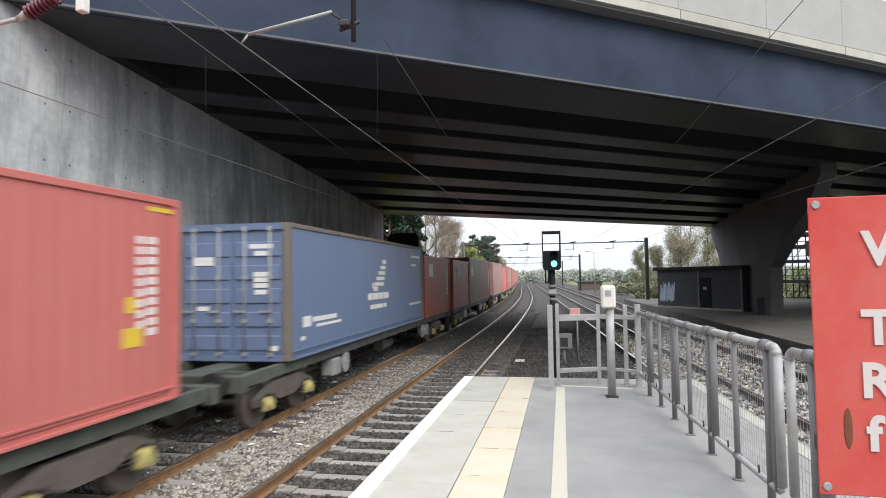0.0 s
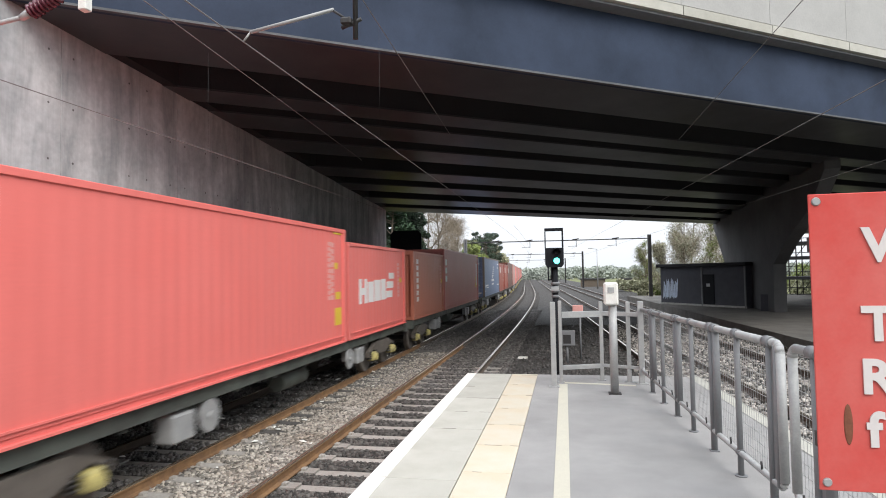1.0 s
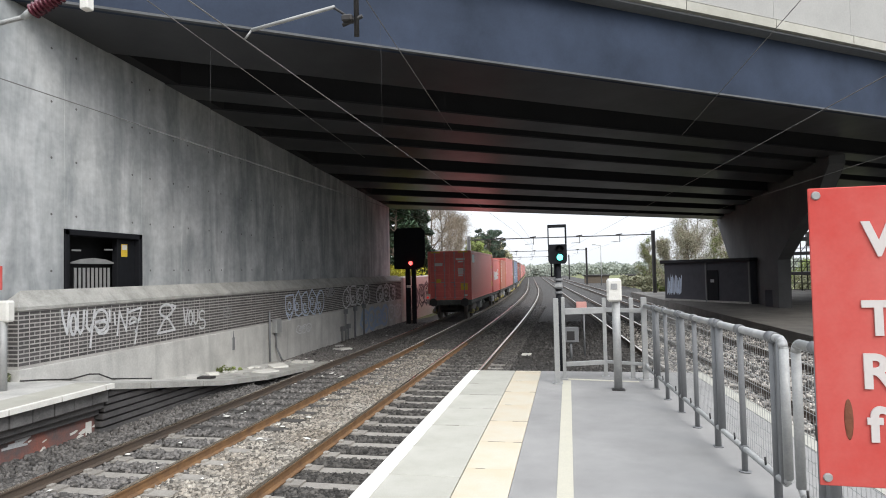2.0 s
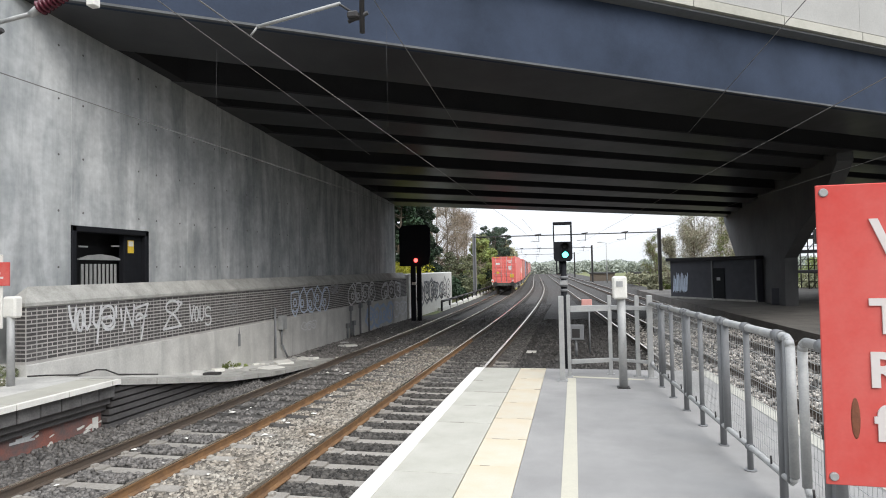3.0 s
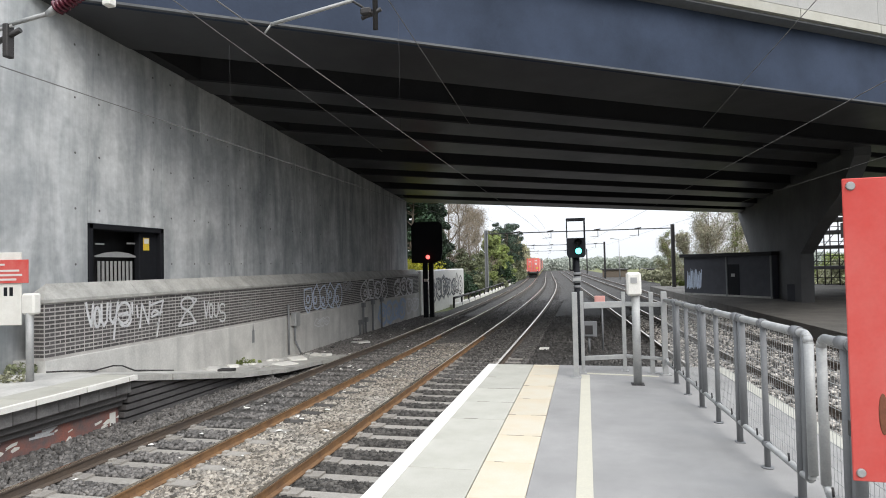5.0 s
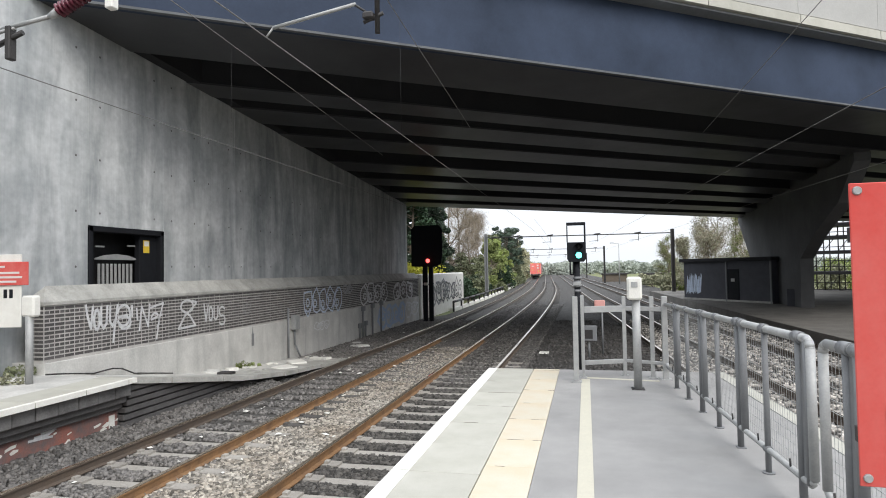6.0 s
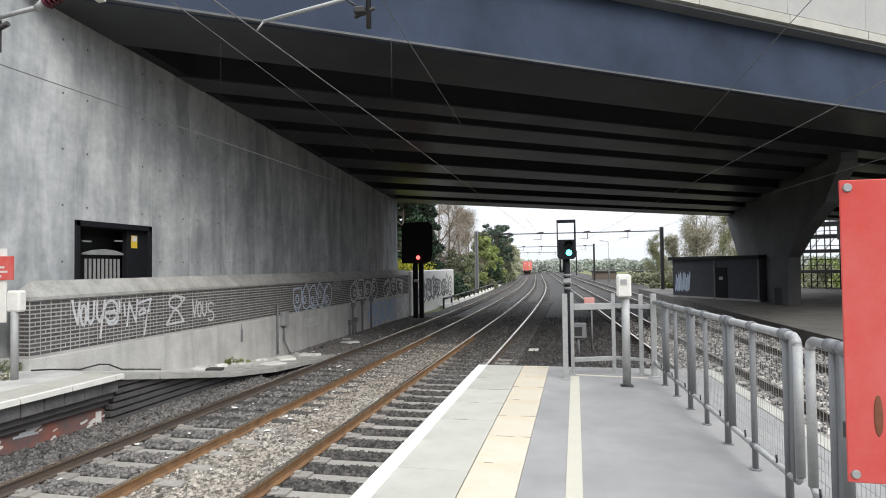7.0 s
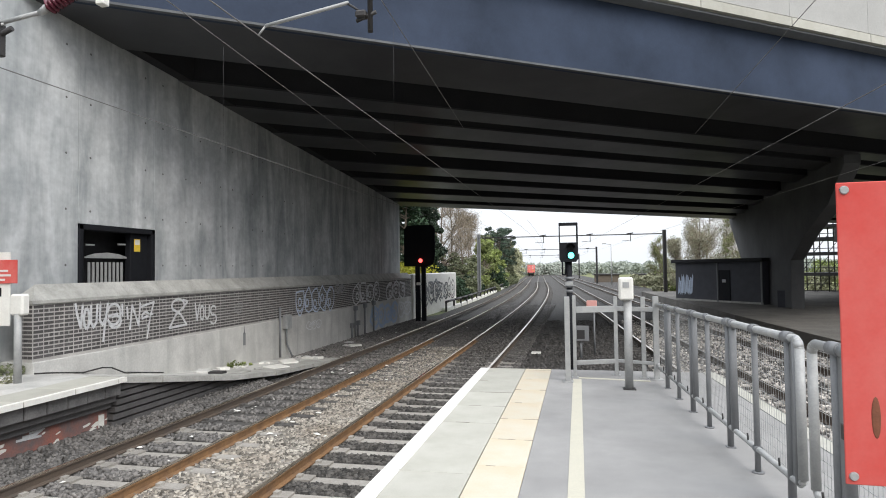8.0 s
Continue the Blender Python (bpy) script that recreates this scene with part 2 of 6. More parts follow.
# base darkened to hold the pier's shade; the streaks are run-off
M_PIER = material("shade_dark_pier_concrete", (0.11, 0.11, 0.112), 0.92, second=(0.07, 0.07, 0.072), scale=0.6, mix=0.85, fine=18, grain=0.08, bump=0.25, streak=(0.08, 0.08, 0.082), streak_amount=0.6)
M_DARKSTONE = material("dark_corbel_stone", (0.2, 0.195, 0.19), 0.92, second=(0.07, 0.068, 0.067), scale=2.2, mix=0.9, fine=40, grain=0.15, bump=0.4, varied=0.15)
M_DARKBRICK = material("dark_brick_course", (0.11, 0.105, 0.103), 0.92, second=(0.05, 0.047, 0.046), scale=3, fine=40, grain=0.15, bump=0.4)
M_JOINT = material("dirty_joint_filler", (0.3, 0.285, 0.245), 0.95, second=(0.13, 0.122, 0.105), scale=9, mix=0.9, fine=80, grain=0.2, bump=0.3)
M_TAILLENS = material("dim_red_lens", (0.5, 0.04, 0.03), 0.3, emission=(1.0, 0.06, 0.04), power=0.5, bump=0.0)
# paler than the girder: dust and the edge's catch of light, both as colour
M_RIM = material("dusty_lit_flange_edge", (0.13, 0.135, 0.14), 0.8, second=(0.08, 0.085, 0.09), scale=1.5, mix=0.9, fine=30, grain=0.1, bump=0.1)
M_GLASSDARK = material("dark_recess", (0.01, 0.01, 0.011), 0.8, bump=0.0)


# ---- building helpers ----
def bm_box(bm, lo, hi, m=None, bevel=0.0):
    vs = [bm.verts.new((x, y, z)) for x in (lo[0], hi[0]) for y in (lo[1], hi[1]) for z in (lo[2], hi[2])]
    fs = [bm.faces.new([vs[i] for i in q]) for q in ((0, 1, 3, 2), (4, 6, 7, 5), (0, 4, 5, 1), (2, 3, 7, 6), (0, 2, 6, 4), (1, 5, 7, 3))]
    if bevel:
        es = list({e for f in fs for e in f.edges})
        r = bmesh.ops.bevel(bm, geom=es, offset=bevel, segments=1, affect="EDGES")
        vs = list({v for f in r["faces"] for v in f.verts} | {v for v in vs if v.is_valid})
    if m is not None:
        for v in vs:
            v.co = m @ v.co
    return vs


def bm_tube(bm, a, b, r, r2=None, sides=10, caps=True):
    a, b = Vector(a), Vector(b)
    r2 = r if r2 is None else r2
    q = (b - a).to_track_quat("Z", "Y")
    rings = []
    for p, rad in ((a, r), (b, r2)):
        rings.append([bm.verts.new(p + q @ Vector((rad * math.cos(2 * math.pi * i / sides), rad * math.sin(2 * math.pi * i / sides), 0))) for i in range(sides)])
    for i in range(sides):
        j = (i + 1) % sides
        f = bm.faces.new((rings[0][i], rings[0][j], rings[1][j], rings[1][i]))
        f.smooth = True
    if caps:
        bm.faces.new(rings[0][::-1])
        bm.faces.new(rings[1])


def bm_pipe(bm, points, r, sides=10):
    for a, b in zip(points, points[1:]):
        bm_tube(bm, a, b, r, sides=sides)
    for p in points[1:-1]:
        bm_ball(bm, p, r, 12, 8)


def bm_ball(bm, c, r, u=10, v=7, squash=(1, 1, 1)):
    m = Matrix.Translation(c) @ Matrix.Diagonal((*squash, 1))
    for f in {f for w in bmesh.ops.create_uvsphere(bm, u_segments=u, v_segments=v, radius=r, matrix=m)["verts"] for f in w.link_faces}:
        f.smooth = True


def bm_prism(bm, outline, a, b, axis="y"):
    """An outline of (p, q) pairs drawn out from a to b along an axis; p, q are the other two coordinates in order."""
    def at(p, q, s):
        return {"x": (s, p, q), "y": (p, s, q), "z": (p, q, s)}[axis]
    ra = [bm.verts.new(at(p, q, a)) for p, q in outline]
    rb = [bm.verts.new(at(p, q, b)) for p, q in outline]
    n = len(outline)
    for i in range(n):
        j = (i + 1) % n
        bm.faces.new((ra[i], ra[j], rb[j], rb[i]))
    bm.faces.new(ra[::-1])
    bm.faces.new(rb)


def mesh_of(name, bm, mat):
    bmesh.ops.recalc_face_normals(bm, faces=bm.faces[:])
    me = bpy.data.meshes.new(name)
    bm.to_mesh(me)
    bm.free()
    for m in (mat if isinstance(mat, (list, tuple)) else [mat]):
        me.materials.append(m)
    return me


def part(name, bm, mat, parent=None, label="", m=None):
    ob = new(name, mesh_of(name, bm, mat))
    if parent is not None:
        ob.parent = parent
    if m is not None:
        ob.matrix_basis = m
    if label:
        ob["label"] = label
    return ob


def thing(name, label, category, m=None, group="", kind=""):
    ob = new(name)
    if m is not None:
        ob.matrix_basis = m
    return tagged(ob, label, category, group, kind)


def raw_mesh(name, verts, faces, mat):
    me = bpy.data.meshes.new(name)
    me.from_pydata(verts, [], faces)
    me.update()
    for m in (mat if isinstance(mat, (list, tuple)) else [mat]):
        me.materials.append(m)
    return me


def letters(name, body, size, mat, parent, m, depth=0.002, bold=0.0):
    cu = bpy.data.curves.new(name, "FONT")
    cu.body, cu.size, cu.extrude, cu.offset = body, size, depth, bold
    ob = bpy.data.objects.new(name, cu)
    me = bpy.data.meshes.new_from_object(ob)
    bpy.data.objects.remove(ob)
    me.materials.clear()
    me.materials.append(mat)
    o = new(name, me)
    o.parent = parent
    o.matrix_basis = m
    return o


# ---- the line of the railway ----
RAIL_Z = -0.915
BED_Z = RAIL_Z - 0.2


def bend(y):
    """How far the left-hand tracks have swung to the left at y."""
    if y < 25:
        return 0.0
    if y < 93:
        return (y - 25) ** 2 / 2200
    return 2.102 + 0.0618 * (y - 93)


def near_line(y):
    return -3.19 - bend(y)


def far_line(y):
    return -6.41 - bend(y)


def right_line(offset):
    return lambda y: 2.93 + offset - 0.06 * (y - 22)


# ---- ground ----
def build_ground():
    bm = bmesh.new()
    vs = [bm.verts.new(p) for p in ((-900, -60, 0), (900, -60, 0), (900, 1600, 0), (-900, 1600, 0))]
    bm.faces.new(vs)
    tagged(part("ground", bm, M_GRASS, m=pose(0, 0, BED_Z - 0.06)), "rough grassy ground beside the railway", "ground", kind="structure")
    bm = bmesh.new()
    ys = [-40 + 6 * i for i in range(90)]
    left = [bm.verts.new((far_line(y) - 2.2 if y > 32 else -10.2, y, 0)) for y in ys]
    right = [bm.verts.new((12.5 - 0.06 * (y - 28) if y > 62 else 13, y, 0)) for y in ys]
    for i in range(len(ys) - 1):
        bm.faces.new((left[i], right[i], right[i + 1], left[i + 1]))
    tagged(part("ballast_bed", bm, M_BALLAST, m=pose(0, 0, BED_Z)), "brown-grey ballast bed under the tracks", "ground", kind="structure")
    bm = bmesh.new()
    bm_prism(bm, [(8.5, 10), (45, 10), (45, 62), (5.9, 62)], BED_Z - 0.1, -0.65, "z")
    tagged(part("yard", bm, M_GROUND), "bare dirt yard under the bridge", "ground", kind="structure")


build_ground()


def rail_mesh(line, side, y0, y1, step, head, web):
    prof = [(-0.07, 0), (0.07, 0), (0.07, 0.015), (0.012, 0.03), (0.012, 0.115), (0.036, 0.125), (0.036, 0.15), (0.028, 0.159), (-0.028, 0.159), (-0.036, 0.15), (-0.036, 0.125), (-0.012, 0.115), (-0.012, 0.03), (-0.07, 0.015)]
    n = len(prof)
    verts, faces, slots = [], [], []
    count = int((y1 - y0) / step) + 1
    for i in range(count):
        y = y0 + i * step
        for px, pz in prof:
            verts.append((line(y) + side * 0.7535 + px, y, RAIL_Z - 0.159 + pz))
    for i in range(count - 1):
        for k in range(n):
            j = (k + 1) % n
            faces.append((i * n + k, i * n + j, (i + 1) * n + j, (i + 1) * n + k))
            # sides past y = 21 are dimmed in the colour, not by light
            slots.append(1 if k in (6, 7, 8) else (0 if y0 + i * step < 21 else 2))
    me = raw_mesh("rail", verts, faces, [web, M_RAILTOP if head else M_RAILTOP_DULL, M_RUSTDARK])
    for p, s in zip(me.polygons, slots):
        p.material_index = s
    return me


def sleeper_mesh(mat):
    bm = bmesh.new()
    z = RAIL_Z - 0.165
    for x0, x1 in ((-1.25, -0.45), (0.45, 1.25)):
        bm_prism(bm, [(-0.14, z - 0.2), (0.14, z - 0.2), (0.11, z), (-0.11, z)], x0, x1, "x")
    bm_prism(bm, [(-0.13, z - 0.2), (0.13, z - 0.2), (0.105, z - 0.03), (-0.105, z - 0.03)], -0.45, 0.45, "x")
    for s in (-1, 1):
        for d in (-0.11, 0.11):
            bm_box(bm, (s * 0.7535 + d - 0.035, -0.05, z), (s * 0.7535 + d + 0.035, 0.05, z + 0.035))
    return mesh_of("sleeper", bm, mat)


SLEEPER, SLEEPER_SHADED = sleeper_mesh(M_SLEEPER), sleeper_mesh(M_SLEEPER_SHADED)


def build_track(line, y0, sleepers_to, bright, label, webs, pale_to=19):
    t = thing("railway_track", label, "track", kind="structure")
    for s in (-1, 1):
        o = new("rail", rail_mesh(line, s, y0, 460, 3.0, bright, webs[(s + 1) // 2]))
        o.parent = t
    k = 0
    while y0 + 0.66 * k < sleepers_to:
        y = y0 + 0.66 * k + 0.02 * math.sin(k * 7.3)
        # the darkened copy takes over where the bridge's shade begins
        o = new("sleeper", SLEEPER if y < pale_to else SLEEPER_SHADED)
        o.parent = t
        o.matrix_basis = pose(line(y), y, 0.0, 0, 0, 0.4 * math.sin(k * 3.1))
        k += 1


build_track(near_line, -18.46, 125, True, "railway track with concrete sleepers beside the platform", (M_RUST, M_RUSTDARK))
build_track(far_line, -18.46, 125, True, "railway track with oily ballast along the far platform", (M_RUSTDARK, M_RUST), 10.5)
build_track(right_line(0), -18.46, 60, True, "railway track behind the platform railing", (M_RUSTDARK, M_RUSTDARK))
build_track(right_line(3.69), -18.46, 60, True, "railway track in the yard side of the station", (M_RUSTDARK, M_RUSTDARK))


def scatter_stones(name, count, x0, x1, y0, y1, size, mat, label, seed, keep=None, lift=0.0):
    """Loose angular stones, joined in one mesh."""
    rng = np.random.default_rng(seed)
    x = rng.uniform(x0, x1, count * 2)
    y = y0 + (y1 - y0) * rng.uniform(0, 1, count * 2) ** 1.35
    if keep is not None:
        ok = keep(x, y)
        x, y = x[ok], y[ok]
    x, y = x[:count], y[:count]
    count = len(x)
    cube = np.array([(a, b, c) for a in (-1, 1) for b in (-1, 1) for c in (-1, 1)], float)
    quads = np.array(((0, 1, 3, 2), (4, 6, 7, 5), (0, 4, 5, 1), (2, 3, 7, 6), (0, 2, 6, 4), (1, 5, 7, 3)))
    s = rng.uniform(0.55, 1.15, (count, 1, 3)) * size
    v = cube[None] * s * rng.uniform(0.55, 1.1, (count, 8, 1))
    a, b = rng.uniform(0, 6.28, count), rng.uniform(-0.7, 0.7, count)
    ca, sa, cb, sb = np.cos(a)[:, None], np.sin(a)[:, None], np.cos(b)[:, None], np.sin(b)[:, None]
    vy, vz = v[..., 1] * cb - v[..., 2] * sb, v[..., 1] * sb + v[..., 2] * cb
    vx, vy = v[..., 0] * ca - vy * sa, v[..., 0] * sa + vy * ca
    z = BED_Z + (lift(x) if callable(lift) else lift) + rng.uniform(-0.015, 0.025, count)
    pts = np.stack([vx + x[:, None], vy + y[:, None], vz + z[:, None]], -1).reshape(-1, 3)
    faces = (quads[None] + (np.arange(count) * 8)[:, None, None]).reshape(-1, 4)
    me = bpy.data.meshes.new(name)
    me.vertices.add(len(pts))
    me.vertices.foreach_set("co", pts.ravel())
    me.loops.add(faces.size)
    me.loops.foreach_set("vertex_index", faces.ravel())
    me.polygons.add(len(faces))
    me.polygons.foreach_set("loop_start", np.arange(len(faces)) * 4)
    me.update(calc_edges=True)
    me.materials.append(mat)
    tagged(new(name, me), label, "ballast", kind="stuff")


def between_sleepers(line0):
    def keep(x, y):
        k = np.abs(((y + 18.46) / 0.66 + 0.5) % 1 - 0.5) * 0.66
        inside = np.abs(x - line0) < 1.27
        return ~inside | (k > 0.15)
    return keep


scatter_stones("ballast_stones", 30000, -5.75, -4.02, 4.5, 22, 0.034, M_STONE, "loose grey-brown ballast stones between the tracks", 3, between_sleepers(-6.41))
scatter_stones("track_ballast_stones", 26000, -4.02, -1.75, 4.5, 24, 0.034, M_STONE_MID, "dark ballast stones between the sleepers", 31, between_sleepers(-3.19), -0.018)
# the bridge's shade is put into these stones' darker colour
scatter_stones("shaded_ballast_stones", 22000, -5.9, -1.75, 15, 48, 0.034, M_STONE_DARK, "ballast stones under the bridge, darkened for its shade", 23,
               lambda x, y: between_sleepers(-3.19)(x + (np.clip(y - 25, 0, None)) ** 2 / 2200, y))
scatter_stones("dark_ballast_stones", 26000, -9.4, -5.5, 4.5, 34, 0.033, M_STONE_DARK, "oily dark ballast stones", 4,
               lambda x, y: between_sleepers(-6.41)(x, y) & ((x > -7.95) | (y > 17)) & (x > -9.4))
bm = bmesh.new()
bm_prism(bm, [(-7.96, BED_Z - 0.05), (-7.15, BED_Z - 0.05), (-7.3, BED_Z + 0.02), (-7.96, BED_Z + 0.26)], -19, 13.5, "y")
tagged(part("ballast_bank", bm, M_BALLAST), "bank of dark ballast against the far platform", "ballast", kind="structure")
scatter_stones("bank_stones", 7000, -7.95, -7.2, 5, 14, 0.033, M_STONE_DARK, "dark stones banked against the platform", 14, lift=lambda x: 0.02 + np.clip((-7.25 - x) / 0.7, 0, 1) * 0.24)
scatter_stones("centre_stones", 5000, -1.75, 2.1, 11, 34, 0.035, M_STONE_DARK, "sparse dark stones between the tracks", 15)
scatter_stones("side_ballast_stones", 14000, 2.1, 8.4, 7, 34, 0.038, M_STONE_MID, "loose ballast stones by the sidings", 5)


# ---- the island platform ----
def platform_right(y):
    return 2.23 - 0.066 * (y - 8.95)


def build_platform():
    p = thing("platform", "island railway platform with buff tactile paving and grey asphalt", "platform", kind="structure")
    bm = bmesh.new()
    y0, y1 = -19.0, 10.85
    bm_prism(bm, [(-1.62, y0), (platform_right(y0) - 0.05, y0), (platform_right(y1) - 0.05, y1), (-1.62, y1)], BED_Z - 0.3, -0.06, "z")
    part("platform_wall", bm, M_REDBRICK, p)
    bm = bmesh.new()
    bm_prism(bm, [(-0.5, y0), (platform_right(y0), y0), (platform_right(y1), y1), (-0.5, y1)], -0.06, 0.0, "z")
    part("asphalt", bm, M_ASPHALT, p)
    bm = bmesh.new()
    bm_box(bm, (-0.13, y0, 0.0), (0.0, 9.95, 0.004))
    bm_prism(bm, [(-0.05, 10.03), (1.03, 9.88), (1.03, 9.97), (-0.05, 10.14)], 0.0, 0.004, "z")
    part("painted_line", bm, M_LINE, p)
    rng = random.Random(5)
    for nm, x0, x1, mat, h, first in (("coping_slab", -1.74, -0.955, M_SLAB, 0.0, -19.11), ("tactile_slab", -0.945, -0.505, M_TACTILE, 0.001, -18.86)):
        y = first
        while y < y1 - 0.05:
            d = min(0.87, y1 - y)
            bm = bmesh.new()
            bm_box(bm, (x0, 0.002, -0.07), (x1, d - 0.002, 0.0), bevel=0.003)
            part(nm, bm, mat, p, m=pose(0, y, h + rng.uniform(-0.001, 0.002), rng.uniform(-0.05, 0.05), 0, 0))
            bm = bmesh.new()
            for k in range(5):
                a, c = x0 + (x1 - x0) * k / 5, x0 + (x1 - x0) * (k + 1) / 5
                bm_box(bm, (a, -0.001 - rng.uniform(0, 0.004), -0.03), (c, 0.001 + rng.uniform(0, 0.004), rng.choice((-0.004, -0.002, 0.0035))))
            part("joint", bm, M_JOINT, p, m=pose(0, y, 0.0, 0, 0, 0))
            if x1 < -0.95:
                bm = bmesh.new()
                bm_box(bm, (-1.738, 0.006, 0.0), (-1.58, d - 0.006, 0.004))
                part("white_edge", bm, M_WHITE, p, m=pose(0, y, 0.002))
            y += d
    bm = bmesh.new()
    x = platform_right
    bm_prism(bm, [(x(y0) - 0.16, y0), (x(y0) + 0.03, y0), (x(y1) + 0.03, y1), (x(y1) - 0.16, y1)], -0.07, 0.006, "z")
    part("edge_coping", bm, M_SLAB, p)


build_platform()


# ---- the bridge ----
BU, BV, BO = Vector((0.825, 0.565, 0)), Vector((-0.565, 0.825, 0)), Vector((-10.2, 9.6, 0))


def bridge_point(u, v, up=0.0):
    q = BO + BU * u + BV * v
    return (q.x, q.y, 7.1 - 0.012 * u - 0.066 * v + up)


def bridge_block(bm, u0, u1, v0, v1, lo, hi):
    vs = [bm.verts.new(bridge_point(u, v, h)) for u in (u0, u1) for v in (v0, v1) for h in (lo, hi)]
    for q in ((0, 1, 3, 2), (4, 6, 7, 5), (0, 4, 5, 1), (2, 3, 7, 6), (0, 2, 6, 4), (1, 5, 7, 3)):
        bm.faces.new([vs[i] for i in q])


def build_bridge():
    b = thing("road_bridge", "skewed steel girder road bridge over the tracks", "bridge", kind="structure")
    for i, (v, w) in enumerate(BEAMS):
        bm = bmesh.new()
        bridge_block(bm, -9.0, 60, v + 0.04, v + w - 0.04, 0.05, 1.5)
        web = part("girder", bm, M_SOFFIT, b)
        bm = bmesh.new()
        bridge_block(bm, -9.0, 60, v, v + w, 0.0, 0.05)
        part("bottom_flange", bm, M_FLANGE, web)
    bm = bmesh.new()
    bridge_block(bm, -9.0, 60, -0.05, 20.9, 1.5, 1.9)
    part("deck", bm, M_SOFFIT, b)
    bm = bmesh.new()
    bridge_block(bm, -9.0, 60, -0.1, -0.01, -0.02, 2.35)
    fascia = part("fascia_girder", bm, M_GIRDER, b)
    bm = bmesh.new()
    bridge_block(bm, -9.0, 60, -0.2, -0.1, -0.02, 0.03)
    part("flange", bm, M_RIM, fascia)
    bm = bmesh.new()
    bridge_block(bm, -9.0, 60, -0.5, -0.1, 2.03, 2.09)
    part("drip_edge", bm, M_GREYPOST, b)
    k = -9.0
    while k < 60:
        bm = bmesh.new()
        bridge_block(bm, k + 0.015, k + 3.585, -0.62, -0.11, 2.1, 2.37)
        part("edge_beam", bm, M_SLAB, b, "pale concrete edge beam")
        bm = bmesh.new()
        bridge_block(bm, k + 0.006, k + 3.594, -0.54, -0.11, 2.44, 4.4)
        part("parapet_panel", bm, M_PARAPET, b)
        k += 3.6
    # dark strip added along the wall for the shade between girder ends
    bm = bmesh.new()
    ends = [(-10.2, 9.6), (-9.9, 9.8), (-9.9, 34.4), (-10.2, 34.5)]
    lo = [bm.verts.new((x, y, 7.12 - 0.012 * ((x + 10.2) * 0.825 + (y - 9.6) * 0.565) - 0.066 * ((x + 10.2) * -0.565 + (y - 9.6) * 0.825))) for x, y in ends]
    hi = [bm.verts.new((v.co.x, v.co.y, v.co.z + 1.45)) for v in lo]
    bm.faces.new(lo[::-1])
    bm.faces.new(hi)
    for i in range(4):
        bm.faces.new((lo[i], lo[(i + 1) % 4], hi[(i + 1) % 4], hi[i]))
    part("dark_end_strip", bm, M_SOFFIT, b)
    bm = bmesh.new()
    bridge_block(bm, -9.0, 60, 20.6, 21.0, 1.9, 3.4)
    part("far_parapet", bm, M_PARAPET, b)


BEAMS = [(0.0, 2.06), (3.73, 0.97), (5.44, 1.38), (7.83, 1.49), (11.23, 1.5), (14.0, 1.42), (17.0, 1.5), (19.55, 1.3)]
build_bridge()


def build_abutment():
    w = thing("wall_abutment", "tall streaked concrete abutment wall of the bridge", "wall", kind="structure")
    hy0, hy1, hz0, hz1 = 10.85, 13.2, 1.2, 2.82
    top = 9.2
    bm = bmesh.new()
    bm_box(bm, (-11.5, -20, BED_Z - 0.3), (-10.95, 34.48, top))
    part("wall_core", bm, M_SOFFIT, w)
    edges = [-20.0, -15.0, -10.0, -6.4, -2.8, 0.8, 4.4, 8.0, hy0, hy1, 14.77, 16.4, 18.2, 20.4, 22.8, 25.2, 27.6, 30.0, 32.4, 34.5]
    for a, c in zip(edges, edges[1:]):
        for lo, hi in ((BED_Z - 0.3, hz0), (hz1, top)) if a == hy0 else ((BED_Z - 0.3, top),):
            bm = bmesh.new()
            bm_box(bm, (-10.95, a + 0.004, lo + 0.003), (-10.2, c - 0.004, hi - 0.003), bevel=0.006)
            part("cast_panel", bm, M_CONCRETE, w)
    bm = bmesh.new()
    bm_tube(bm, (-0.03, 0, 0), (0.001, 0, 0), 0.026, sides=8)
    hole = mesh_of("tie_hole", bm, M_DARKSTONE)
    for a, c in zip(edges[5:14], edges[6:15]):
        for y in (a + 0.32, c - 0.32):
            for z in (1.95, 3.1, 4.25, 5.4, 6.5):
                if a == hy0 and z < hz1 + 0.2 or z > 6.95 - 0.1 * (y - 9.6):
                    continue
                o = new("tie_hole", hole)
                o.parent = w
                o.matrix_basis = pose(-10.2, y, z)
    bm = bmesh.new()
    bm_box(bm, (-10.9, hy0, hz0), (-10.85, hy1, hz1))
    part("recess_back", bm, M_GLASSDARK, w)


build_abutment()


def build_pier():
    bm = bmesh.new()
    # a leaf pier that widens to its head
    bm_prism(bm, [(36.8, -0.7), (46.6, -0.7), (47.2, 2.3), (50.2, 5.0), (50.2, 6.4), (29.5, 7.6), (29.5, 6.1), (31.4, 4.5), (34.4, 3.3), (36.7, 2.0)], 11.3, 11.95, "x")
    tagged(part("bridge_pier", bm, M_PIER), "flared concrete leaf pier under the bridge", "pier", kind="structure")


build_pier()
# hidden wall, added to keep side light out from under the bridge
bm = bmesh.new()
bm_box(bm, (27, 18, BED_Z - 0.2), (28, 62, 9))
tagged(part("wall_side_blocker", bm, M_PIER), "hidden dark wall added to block light from the bridge's far end", "wall", kind="structure")
